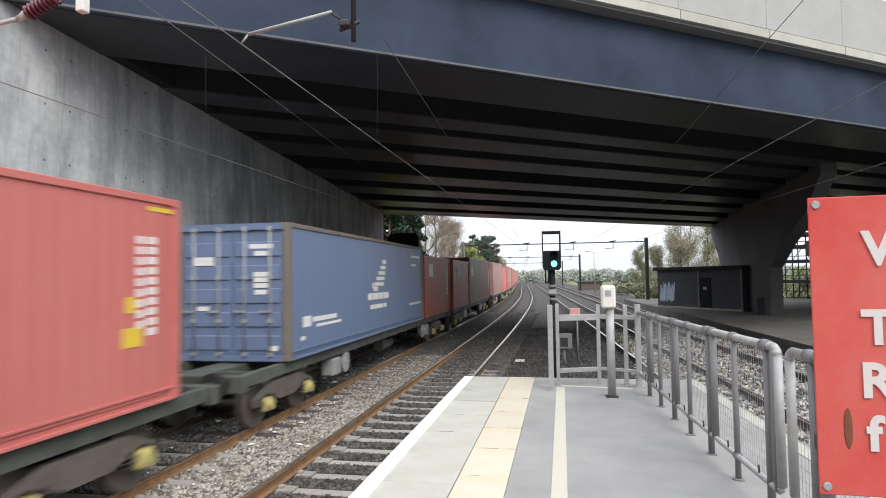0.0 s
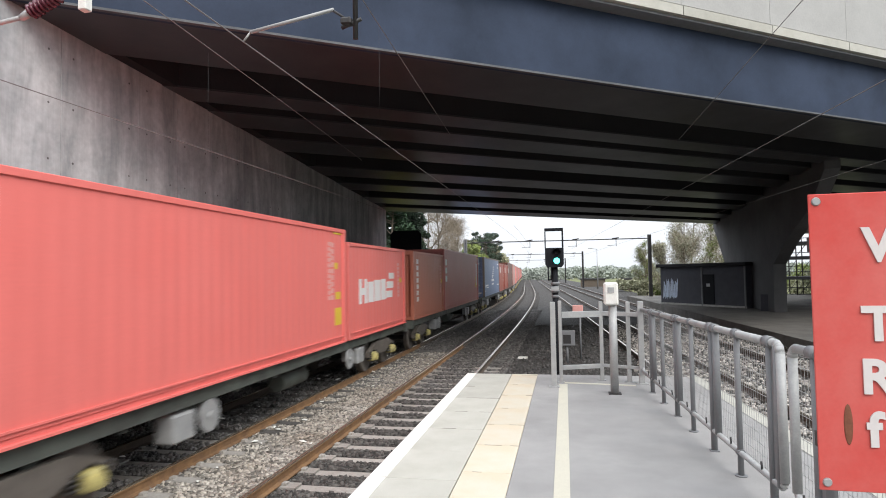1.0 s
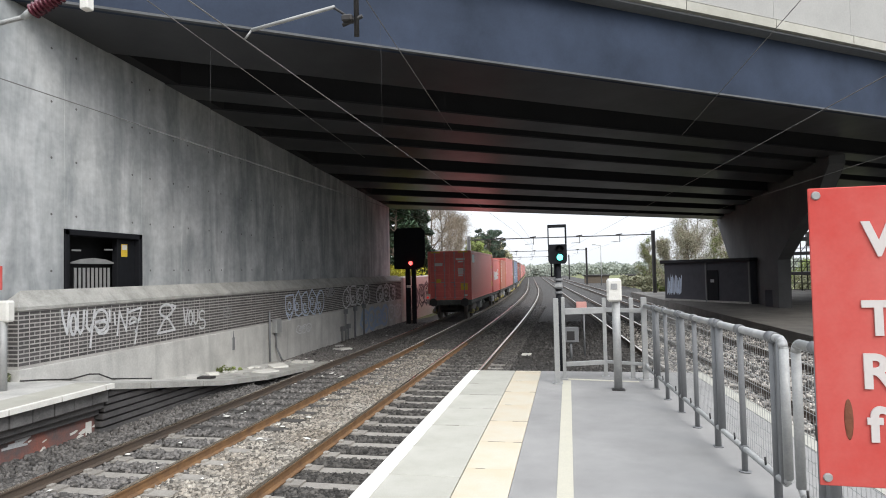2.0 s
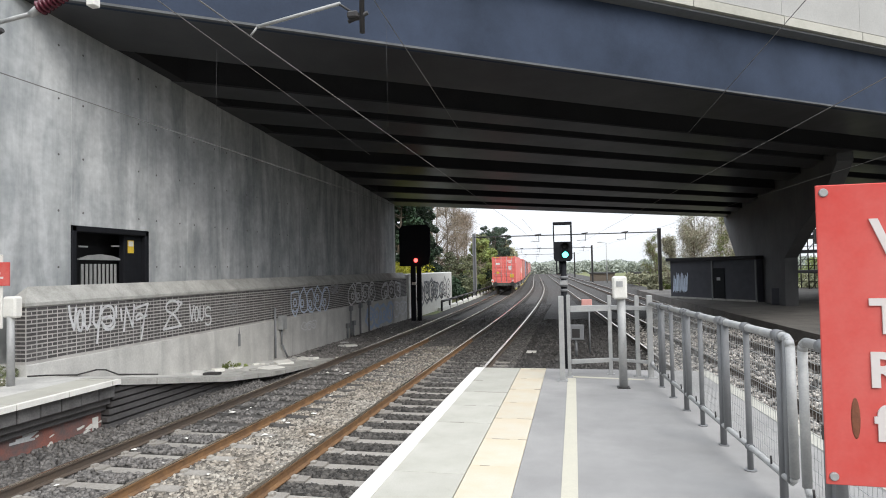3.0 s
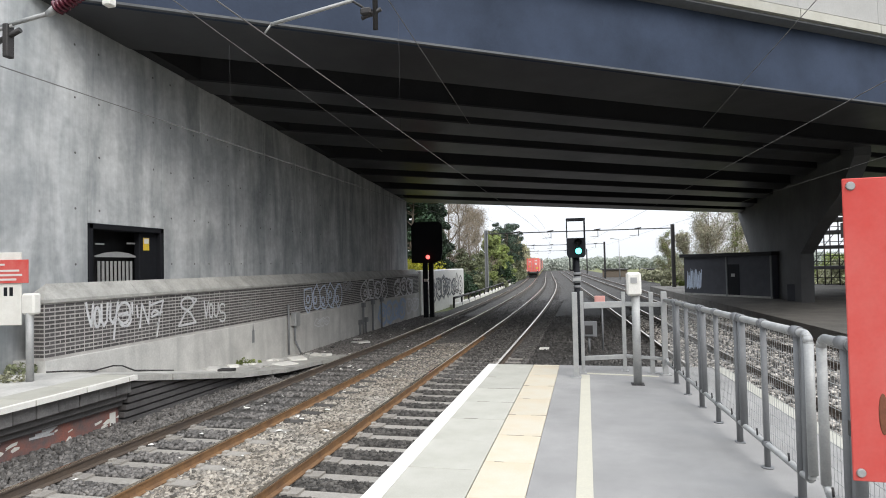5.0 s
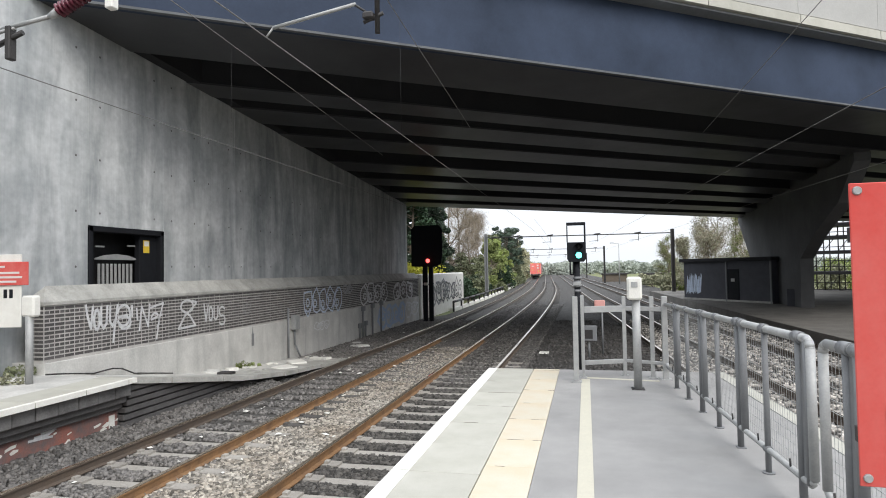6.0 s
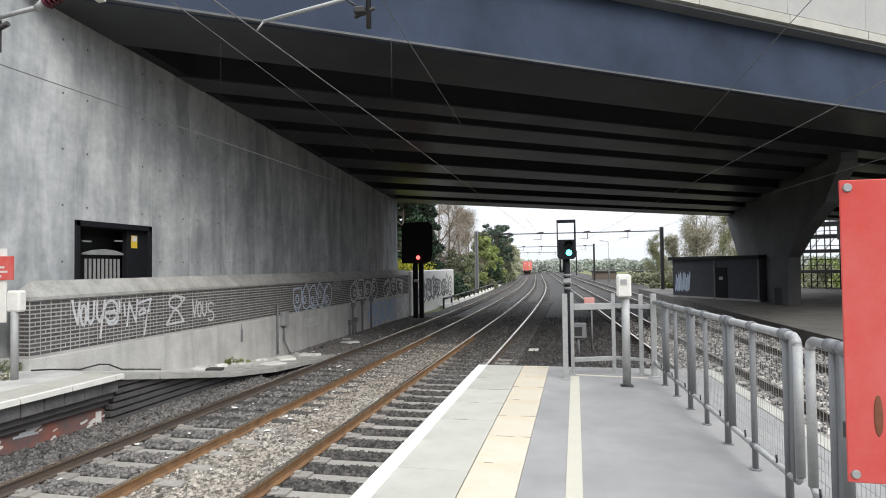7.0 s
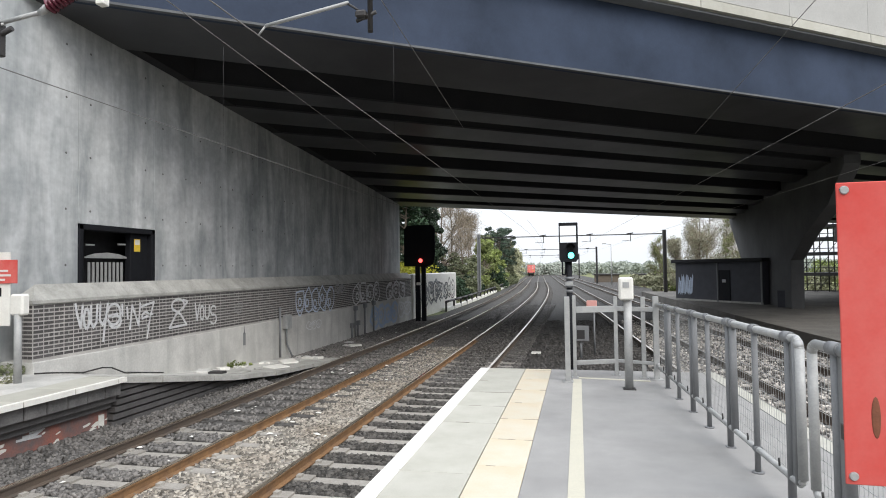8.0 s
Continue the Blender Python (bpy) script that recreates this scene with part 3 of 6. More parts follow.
# unseen walls added behind and beside the camera to block low sky light
for lo, hi in (((-11.5, -21, BED_Z - 0.2), (30, -20, 10.5)), ((30, -21, BED_Z - 0.2), (31, 18, 8.5))):
    bm = bmesh.new()
    bm_box(bm, lo, hi, bevel=0.02)
    tagged(part("wall_sky_blocker", bm, M_HUTBRICK), "plain unseen wall added to cut low sky light", "wall", kind="structure")


def build_boundary_wall():
    w = thing("wall_brick", "dark brick retaining wall with sloped concrete coping and graffiti", "wall", kind="structure")
    x = -9.5
    bm = bmesh.new()
    bm_box(bm, (-10.2, 9.1, BED_Z - 0.2), (x + 0.03, 34.3, 0.2), bevel=0.01)
    part("rendered_plinth", bm, M_RENDER, w)
    bm = bmesh.new()
    bm_box(bm, (-9.9, 9.106, 0.2), (x - 0.005, 34.25, 1.23))
    part("mortar_core", bm, M_MORTAR, w)
    # a ridged coping with a hipped end
    y, front, back, ridge = 9.06, x + 0.03, -9.92, -9.73
    while y < 34.2:
        a, b = y + 0.004, min(y + 2.4, 34.3) - 0.004
        c = a + 0.3 if y < 9.5 else a
        bm = bmesh.new()
        q = [bm.verts.new(p) for p in ((front, a, 1.235), (back, a, 1.235), (back, b, 1.235), (front, b, 1.235), (front, a, 1.3), (back, a, 1.3), (back, b, 1.3), (front, b, 1.3), (ridge, c, 1.585), (ridge, b, 1.585))]
        for f in ((0, 1, 2, 3), (0, 4, 5, 1), (1, 5, 6, 2), (0, 3, 7, 4), (2, 6, 9, 7, 3), (4, 7, 9, 8), (5, 8, 9, 6), (4, 8, 5)):
            bm.faces.new([q[i] for i in f])
        part("coping_block", bm, M_CAP, w)
        y += 2.4
    return w


BOUNDARY_WALL = build_boundary_wall()


def build_far_platform():
    p = thing("far_platform", "far platform end with pale coping over a brick face", "platform", kind="structure")
    bm = bmesh.new()
    bm_box(bm, (-10.2, -19, BED_Z - 0.2), (-7.95, 9.1, -0.08))
    part("platform_face", bm, M_REDBRICK, p, "red brick face with faded paint")
    y = -19.0
    rng = random.Random(21)
    while y < 9.0:
        bm = bmesh.new()
        bm_box(bm, (-7.96, y + 0.006, -0.3), (-7.66 + rng.uniform(-0.012, 0.012), min(9.1, y + 0.38) - 0.006, -0.081), bevel=0.012)
        part("corbel_stone", bm, M_DARKSTONE, p)
        y += 0.38
    for z0, z1, x in ((-0.42, -0.302, -7.76), (-0.53, -0.422, -7.85)):
        bm = bmesh.new()
        bm_box(bm, (-7.96, -19, z0), (x, 9.1, z1), bevel=0.01)
        part("brick_course", bm, M_DARKBRICK, p)
    bm = bmesh.new()
    bm_box(bm, (-7.95, 8.9, -0.83), (-7.935, 9.02, -0.62))
    part("white_plate", bm, M_WHITE, p)
    smear = random.Random(33)
    for k in range(26):
        yc, zc = smear.choice((6.4, 6.7, 7.0, 7.9, 8.9)) + smear.uniform(-0.25, 0.25), smear.uniform(-0.92, -0.56)
        w, h = smear.uniform(0.03, 0.13), smear.uniform(0.012, 0.035)
        bm = bmesh.new()
        o = [(yc + w * math.cos(a) * smear.uniform(0.6, 1.2), zc + h * math.sin(a) * smear.uniform(0.5, 1.3) + 0.2 * w * math.cos(a)) for a in [i * 0.785 for i in range(8)]]
        bm_prism(bm, o, -7.95, -7.944 + 0.0001 * k, "x")
        part("paint_smear", bm, M_WHITE, p)
    y = -19.0
    while y < 9.0:
        bm = bmesh.new()
        bm_box(bm, (-8.3, y + 0.004, -0.08), (-7.55, min(9.1, y + 0.9) - 0.004, 0.0), bevel=0.01)
        part("coping_slab", bm, M_SLAB, p)
        bm = bmesh.new()
        bm_box(bm, (-7.63, y + 0.01, -0.075), (-7.546, min(9.1, y + 0.9) - 0.01, 0.004))
        part("white_edge", bm, M_WHITE, p)
        y += 0.9
    bm = bmesh.new()
    bm_box(bm, (-10.2, -19, -0.08), (-8.3, 9.1, -0.004))
    part("platform_surface", bm, M_RENDER, p)
    bm = bmesh.new()
    prof = [(9.1, -0.005), (10.1, -0.17), (12.6, -0.58), (14.5, -0.8), (19.0, BED_Z + 0.02), (19.0, BED_Z - 0.3), (9.1, BED_Z - 0.3)]
    bm_prism(bm, prof, -10.2, -8.4, "x")
    part("broken_ramp", bm, M_RENDER, p, "cracked concrete ramp at the platform end")
    bm = bmesh.new()
    bm_prism(bm, [(y, z - 0.09) for y, z in prof[:5]] + prof[5:], -8.4, -7.95, "x")
    part("ramp_face", bm, M_DARKBRICK, p)
    for k in range(6):
        top = -0.13 - 0.13 * k
        end = 9.1
        for (ya, za), (yb, zb) in zip(prof[:4], prof[1:5]):
            if zb <= top <= za:
                end = ya + (yb - ya) * (za - top) / (za - zb)
        bm = bmesh.new()
        bm_box(bm, (-7.96, 9.1, top - 0.1), (-7.68 - 0.035 * k, max(9.4, end), top), bevel=0.012)
        part("brick_course", bm, M_DARKBRICK, p)
    for (ya, za), (yb, zb) in zip(prof[:4], prof[1:5]):
        n = max(1, round((yb - ya) / 0.75))
        for i in range(n):
            a, b = ya + (yb - ya) * i / n, ya + (yb - ya) * (i + 1) / n
            c, d = za + (zb - za) * i / n, za + (zb - za) * (i + 1) / n
            bm = bmesh.new()
            w = 0.02 * rng.uniform(-1, 1)
            bm_prism(bm, [(a + 0.01, c - 0.1), (b - 0.01, d - 0.1), (b - 0.01, d + 0.006), (a + 0.01, c + 0.006)], -8.4, -7.62 + w, "x")
            part("edge_stone", bm, M_CAP, p)


build_far_platform()


# ---- platform railing, barrier and sign ----
def fence_x(y):
    return 1.441 - 0.063 * (y - 5.714)


def fence_top(y):
    return 1.225 - 0.0125 * (y - 4.94)


def rail_section(y0, y1, posts, plates, bends):
    """One length of tubular railing with a welded mesh infill, from y0 (near) to y1; bends: the ends that turn down."""
    f = thing("railing", "grey tubular steel platform railing with welded mesh", "railing", group="platform railing")
    low = 0.2

    def at(y, z, off=0.0):
        return Vector((fence_x(y) + off, y, z))
    run = [at(y0, fence_top(y0)), at(y1, fence_top(y1))]
    if "near" in bends:
        run[:1] = [at(y0, low + 0.05), at(y0, fence_top(y0) - 0.06), at(y0 + 0.02, fence_top(y0) - 0.02), at(y0 + 0.06, fence_top(y0))]
    if "far" in bends:
        run[-1:] = [at(y1 - 0.06, fence_top(y1)), at(y1 - 0.02, fence_top(y1) - 0.02), at(y1, fence_top(y1) - 0.06), at(y1, low + 0.05)]
    bm = bmesh.new()
    bm_pipe(bm, run, 0.032, 14)
    part("top_rail", bm, M_GALV, f)
    bm = bmesh.new()
    run = [at(y0, low + 0.05), at(y0 + 0.05, low), at(y1 - 0.05, low), at(y1, low + 0.05)]
    bm_pipe(bm, run, 0.025, 10)
    part("bottom_rail", bm, M_GALV, f)
    for y in posts:
        bm = bmesh.new()
        bm_tube(bm, at(y, 0), at(y, fence_top(y)), 0.025, sides=10)
        bm_tube(bm, at(y - 0.05, fence_top(y)), at(y + 0.05, fence_top(y)), 0.042, sides=10)
        bm_tube(bm, at(y - 0.035, low), at(y + 0.035, low), 0.034, sides=10)
        bm_tube(bm, at(y, 0), at(y, 0.012), 0.05, sides=12)
        part("post", bm, M_GREYPOST, f)
    for y in plates:
        bm = bmesh.new()
        bm_tube(bm, at(y, 0), at(y, fence_top(y) - 0.01), 0.03, sides=10)
        bm_tube(bm, at(y - 0.15, low), at(y - 0.15, fence_top(y)), 0.034, sides=10)
        bm_tube(bm, at(y - 0.06, fence_top(y)), at(y + 0.06, fence_top(y)), 0.044, sides=10)
        if y - y0 > 0.4:
            bm_tube(bm, at(y - 0.2, fence_top(y)), at(y - 0.1, fence_top(y)), 0.044, sides=10)
        bm_box(bm, (fence_x(y) + 0.0, y - 0.15, low + 0.02), (fence_x(y) + 0.012, y, fence_top(y) - 0.03))
        bm_box(bm, (fence_x(y) - 0.04, y - 0.04, 0.0), (fence_x(y) + 0.04, y + 0.04, 0.012))
        part("panel_post", bm, M_GREYPOST, f, "pair of clamped posts where two panels meet")
    bm = bmesh.new()
    n = int((y1 - y0) / 0.05)
    for i in range(1, n):
        y = y0 + i * (y1 - y0) / n
        bm_tube(bm, at(y, low - 0.01, 0.03), at(y, fence_top(y) - 0.02, 0.03), 0.0016, sides=4, caps=False)
    for i in range(13):
        z = 0.22 + i * 0.08
        bm_tube(bm, at(y0, z, 0.032), at(y1, min(z, fence_top(y1) - 0.01), 0.032), 0.0027, sides=4, caps=False)
    part("mesh_infill", bm, M_GALV, f)
    for y in posts + plates:
        bm = bmesh.new()
        bm_tube(bm, at(y + 0.2, low, -0.01), at(y + 0.2, low + 0.08, -0.015), 0.008, sides=6)
        part("clip", bm, M_DARK, f)


rail_section(4.8, 10.05, [5.714, 7.2, 8.65], [5.0, 6.458, 7.912, 9.376], ("near",))
rail_section(0.3, 4.6, [3.5, 2.1], [4.27, 2.9, 1.3], ("near", "far"))


def build_barrier():
    b = thing("platform_end_barrier", "galvanised steel barrier closing the platform end", "barrier")
    for x, y, z, w in ((-0.2, 9.71, 1.31, 0.08), (-0.095, 10.1, 1.31, 0.055), (0.56, 10.37, 1.28, 0.06), (0.97, 10.2, 1.28, 0.065), (1.15, 10.1, 1.29, 0.085)):
        bm = bmesh.new()
        bm_box(bm, (x - w / 2, y - w / 2, 0), (x + w / 2, y + w / 2, z), bevel=0.006)
        bm_box(bm, (x - w, y - w, 0), (x + w, y + w, 0.012))
        part("post", bm, M_GALV, b)
    for z, h in ((1.03, 0.1), (0.2, 0.07)):
        bm = bmesh.new()
        a, c = Vector((-0.07, 10.11, z)), Vector((0.54, 10.36, z))
        d = (c - a).length
        bm_box(bm, (0, -0.02, 0), (d, 0.02, h), look_along(a, c), bevel=0.004)
        part("rail", bm, M_GALV, b)
        bm = bmesh.new()
        a, c = Vector((0.58, 10.36, z + 0.02)), Vector((1.12, 10.11, z + 0.02))
        d = (c - a).length
        bm_box(bm, (0, -0.02, 0), (d, 0.02, h * 0.7), look_along(a, c), bevel=0.004)
        part("rail", bm, M_GALV, b)
    t = thing("telephone_post", "white box on a grey post at the platform end", "post")
    bm = bmesh.new()
    bm_tube(bm, (0.67, 9.26, 0), (0.67, 9.26, 1.3), 0.058, sides=14)
    part("column", bm, M_GALV, t)
    bm = bmesh.new()
    bm_box(bm, (0.58, 9.17, 0), (0.76, 9.35, 0.012), bevel=0.004)
    part("base_plate", bm, M_DARK, t)
    bm = bmesh.new()
    bm_box(bm, (0.55, 9.15, 1.28), (0.75, 9.37, 1.61), bevel=0.025)
    part("box", bm, M_WHITE, t, "white plastic box")
    bm = bmesh.new()
    bm_box(bm, (0.6, 9.142, 1.46), (0.69, 9.152, 1.54))
    part("label_plate", bm, M_GALV, t)


def look_along(a, b):
    d = (b - a).normalized()
    return Matrix.Translation(a) @ Matrix(((d.x, -d.y, 0, 0), (d.y, d.x, 0, 0), (0, 0, 1, 0), (0, 0, 0, 1)))


build_barrier()


def build_sign():
    s = thing("warning_sign", "large faded red warning sign with white lettering", "sign", pose(0.483, 1.35, 1.335, 0, 0, -2))
    bm = bmesh.new()
    bm_box(bm, (0, 0, 0), (0.66, 0.004, 0.585), bevel=0.0015)
    part("panel", bm, M_SIGNRED, s)
    for x, z in ((0.014, 0.57), (0.014, 0.016)):
        bm = bmesh.new()
        bm_tube(bm, (x, 0.0, z), (x, -0.004, z), 0.009, 0.007, sides=14)
        part("bolt", bm, M_GALV, s)
    for body, x, z in (("W", 0.094, 0.45), ("T", 0.086, 0.296), ("R", 0.08, 0.193), ("f", 0.088, 0.091)):
        letters("lettering", body, 0.092, M_SIGNWHITE, s, pose(x, -0.0022, z, 90, 0, 0), 0.0015, 0.003)
    bm = bmesh.new()
    bm_ball(bm, (0.055, -0.0005, 0.13), 0.04, 12, 8, (0.2, 0.04, 1.0))
    part("rust_patch", bm, M_RUSTSPOT, s, "brown rust patch")
    bm = bmesh.new()
    bm_box(bm, (0.42, 0.006, -1.335), (0.5, 0.07, 0.55), bevel=0.006)
    part("post", bm, M_GALV, s)
    bm = bmesh.new()
    bm_box(bm, (0.004, 0.005, 0.08), (0.65, 0.03, 0.11))
    part("rear_rail", bm, M_DARK, s)
    bm = bmesh.new()
    bm_box(bm, (0.004, 0.005, 0.47), (0.65, 0.03, 0.5))
    part("rear_rail", bm, M_DARK, s)


build_sign()


# ---- signals ----
def build_green_signal():
    s = thing("signal", "black railway colour light signal showing green", "signal", pose(-0.195, 12.5, BED_Z))
    g = -BED_Z
    bm = bmesh.new()
    bm_tube(bm, (0, 0.1, 0), (0, 0.1, g + 1.9), 0.06, sides=14)
    bm_box(bm, (-0.2, -0.1, 0), (0.2, 0.3, 0.1), bevel=0.02)
    part("post", bm, M_BLACK, s)
    h = bmesh.new()
    bm_prism(h, [(-0.15, g + 1.87), (0.14, g + 1.87), (0.185, g + 1.93), (0.185, g + 2.26), (-0.185, g + 2.26), (-0.185, g + 1.93)], -0.02, 0.1, "y")
    bm_box(h, (-0.17, 0.1, g + 1.93), (0.17, 0.24, g + 2.24), bevel=0.02)
    head = part("signal_head", h, M_BLACK, s)
    bm = bmesh.new()
    for lo, hi in (((-0.19, 0, g + 2.6), (0.185, 0.1, g + 2.66)), ((-0.19, 0, g + 2.26), (-0.168, 0.1, g + 2.6)), ((0.15, 0, g + 2.26), (0.185, 0.1, g + 2.6))):
        bm_box(bm, lo, hi, bevel=0.008)
    part("indicator_frame", bm, M_BLACK, s, "open black frame over the head")
    for z, mat, nm in ((2.0, M_GREEN, "green_lamp"), (2.16, M_GLASSDARK, "unlit_lamp")):
        bm = bmesh.new()
        bm_ball(bm, (0.045, -0.03, g + z), 0.06 if mat is M_GREEN else 0.04, 16, 10, (1, 0.45, 1))
        part(nm, bm, mat, head)
        bm = bmesh.new()
        for r in (0.078, 0.084):
            for i in range(9):
                a0, a1 = math.pi * i / 9, math.pi * (i + 1) / 9
                bm.faces.new([bm.verts.new((0.045 + r * math.cos(a), y, g + z + r * math.sin(a))) for a, y in ((a0, -0.02), (a1, -0.02), (a1, -0.14), (a0, -0.14))])
        part("lamp_hood", bm, M_BLACK, head)
    bm = bmesh.new()
    bm_pipe(bm, [(-0.13, 0.02, g + 1.88), (-0.13, 0.02, g + 1.62), (0.0, 0.08, g + 1.62)], 0.014, 8)
    bm_pipe(bm, [(-0.07, 0.02, g + 1.88), (-0.07, 0.02, g + 1.62)], 0.012, 8)
    part("bracket", bm, M_BLACK, s)
    for z, r in ((1.52, 0.085), (1.44, 0.075), (1.36, 0.085), (1.26, 0.07)):
        bm = bmesh.new()
        bm_tube(bm, (0, 0.1, g + z), (0, 0.1, g + z + 0.055), r, sides=14)
        part("clamp", bm, M_GREYPOST, s)
    bm = bmesh.new()
    bm_box(bm, (-0.075, 0.0, g + 1.4), (0.075, 0.02, g + 1.47))
    part("number_plate", bm, M_GALV, s, "small pale identification plate")


def build_red_signal():
    s = thing("signal", "black railway signal with broad backboard showing red", "signal", pose(-8.55, 32.8, BED_Z))
    g = -BED_Z
    bm = bmesh.new()
    bm_box(bm, (-0.28, 0, 0), (-0.02, 0.18, g + 2.1), bevel=0.01)
    bm_box(bm, (0.06, 0, 0), (0.3, 0.18, g + 2.1), bevel=0.01)
    part("post", bm, M_BLACK, s)
    bm = bmesh.new()
    o = [(-0.88, g + 1.95), (0.3, g + 1.9), (0.78, g + 2.05), (0.88, g + 2.6), (0.88, g + 4.0), (0.7, g + 4.2), (-0.7, g + 4.2), (-0.88, g + 4.0)]
    bm_prism(bm, o, -0.1, -0.02, "y")
    board = part("backboard", bm, M_BLACK, s)
    bm = bmesh.new()
    bm_ball(bm, (0.07, -0.16, g + 2.25), 0.11, 16, 10, (1, 0.5, 1))
    part("red_lamp", bm, M_REDLAMP, board)
    bm = bmesh.new()
    bm_box(bm, (-0.2, -0.1, g + 0.9), (0.02, 0.0, g + 1.05), bevel=0.02)
    part("number_plate", bm, M_WHITE, s)


build_green_signal()
build_red_signal()


# ---- fittings along the boundary wall ----
def build_hatch():
    h = thing("doorway", "dark doorway in the abutment with a pale slatted gate", "door", kind="structure")
    x = -10.2
    bm = bmesh.new()
    for lo, hi in (((x - 0.3, 10.85, 1.2), (x + 0.03, 10.97, 2.82)), ((x - 0.3, 13.08, 1.2), (x + 0.03, 13.2, 2.82)), ((x - 0.3, 10.85, 2.7), (x + 0.03, 13.2, 2.82)), ((x - 0.25, 12.5, 1.2), (x - 0.1, 13.1, 2.72))):
        bm_box(bm, lo, hi, bevel=0.01)
    part("frame", bm, M_BLACK, h)
    for i in range(9):
        y = 11.34 + i * 0.122
        bm = bmesh.new()
        bm_box(bm, (x - 0.22, y, 1.3), (x - 0.2, y + 0.06, 2.02))
        part("slat", bm, M_GALV, h)
    bm = bmesh.new()
    o = [(11.27, 2.11), (12.52, 2.11), (12.52, 2.14), (12.25, 2.21), (11.9, 2.24), (11.55, 2.21), (11.27, 2.14)]
    bm_prism(bm, o, x - 0.24, x - 0.2, "x")
    part("arched_rail", bm, M_GALV, h)
    for y0, y1, z in ((11.25, 11.5, 2.38), (12.2, 12.45, 2.42)):
        bm = bmesh.new()
        bm_box(bm, (x - 0.2, y0, z), (x - 0.18, y1, z + 0.035))
        part("hinge_strap", bm, M_GALV, h)
    bm = bmesh.new()
    bm_box(bm, (x - 0.1, 12.62, 2.28), (x - 0.092, 12.82, 2.58))
    n = part("notice", bm, M_YELLOW, h, "small yellow warning notice")
    bm = bmesh.new()
    bm_box(bm, (x - 0.091, 12.64, 2.44), (x - 0.088, 12.8, 2.56))
    part("notice_panel", bm, M_WHITE, n)


build_hatch()


def stroke(bm, pts, w, x, close=False):
    """A painted stroke on the wall face at x; pts are (y, z)."""
    pts = [Vector(p) for p in pts]
    for a, b in zip(pts, pts[1:]):
        d = (b - a)
        if d.length < 1e-6:
            continue
        d.normalize()
        nrm = Vector((-d.y, d.x)) * w / 2
        e = d * w * 0.4
        q = [a - e + nrm, a - e - nrm, b + e - nrm, b + e + nrm]
        bm.faces.new([bm.verts.new((x + 0.0015 * (len(bm.faces) % 3), p.x, p.y)) for p in q])


def scrawl(y0, z0, w, h, shapes, mat, x, width, label):
    bm = bmesh.new()
    for s in shapes:
        stroke(bm, [(y0 + a * w, z0 + b * h) for a, b in s], width, x)
    o = part("graffiti", bm, mat)
    tagged(o, label, "graffiti", group="graffiti on the wall", kind="structure")


def arc(cy, cz, ry, rz, a0, a1, n=12):
    return [(cy + ry * math.cos(math.radians(a0 + (a1 - a0) * i / n)), cz + rz * math.sin(math.radians(a0 + (a1 - a0) * i / n))) for i in range(n + 1)]


def bubble(r, cy, cz, ry, rz, n):
    """A swollen sprayed outline of no letter, with a highlight and an inner loop."""
    rad = [r.uniform(0.72, 1.1) for i in range(n)]
    line = [(cy + ry * rad[i % n] * math.cos(6.2832 * i / n), cz + rz * rad[i % n] * math.sin(6.2832 * i / n)) for i in range(n + 1)]
    a = r.uniform(0, 360)
    return [line, arc(cy + ry * r.uniform(-0.25, 0.25), cz + rz * r.uniform(-0.3, 0.3), ry * 0.3, rz * 0.28, a, a + 330, 8), arc(cy, cz, ry * 0.62, rz * 0.68, a, a + 80, 4)]


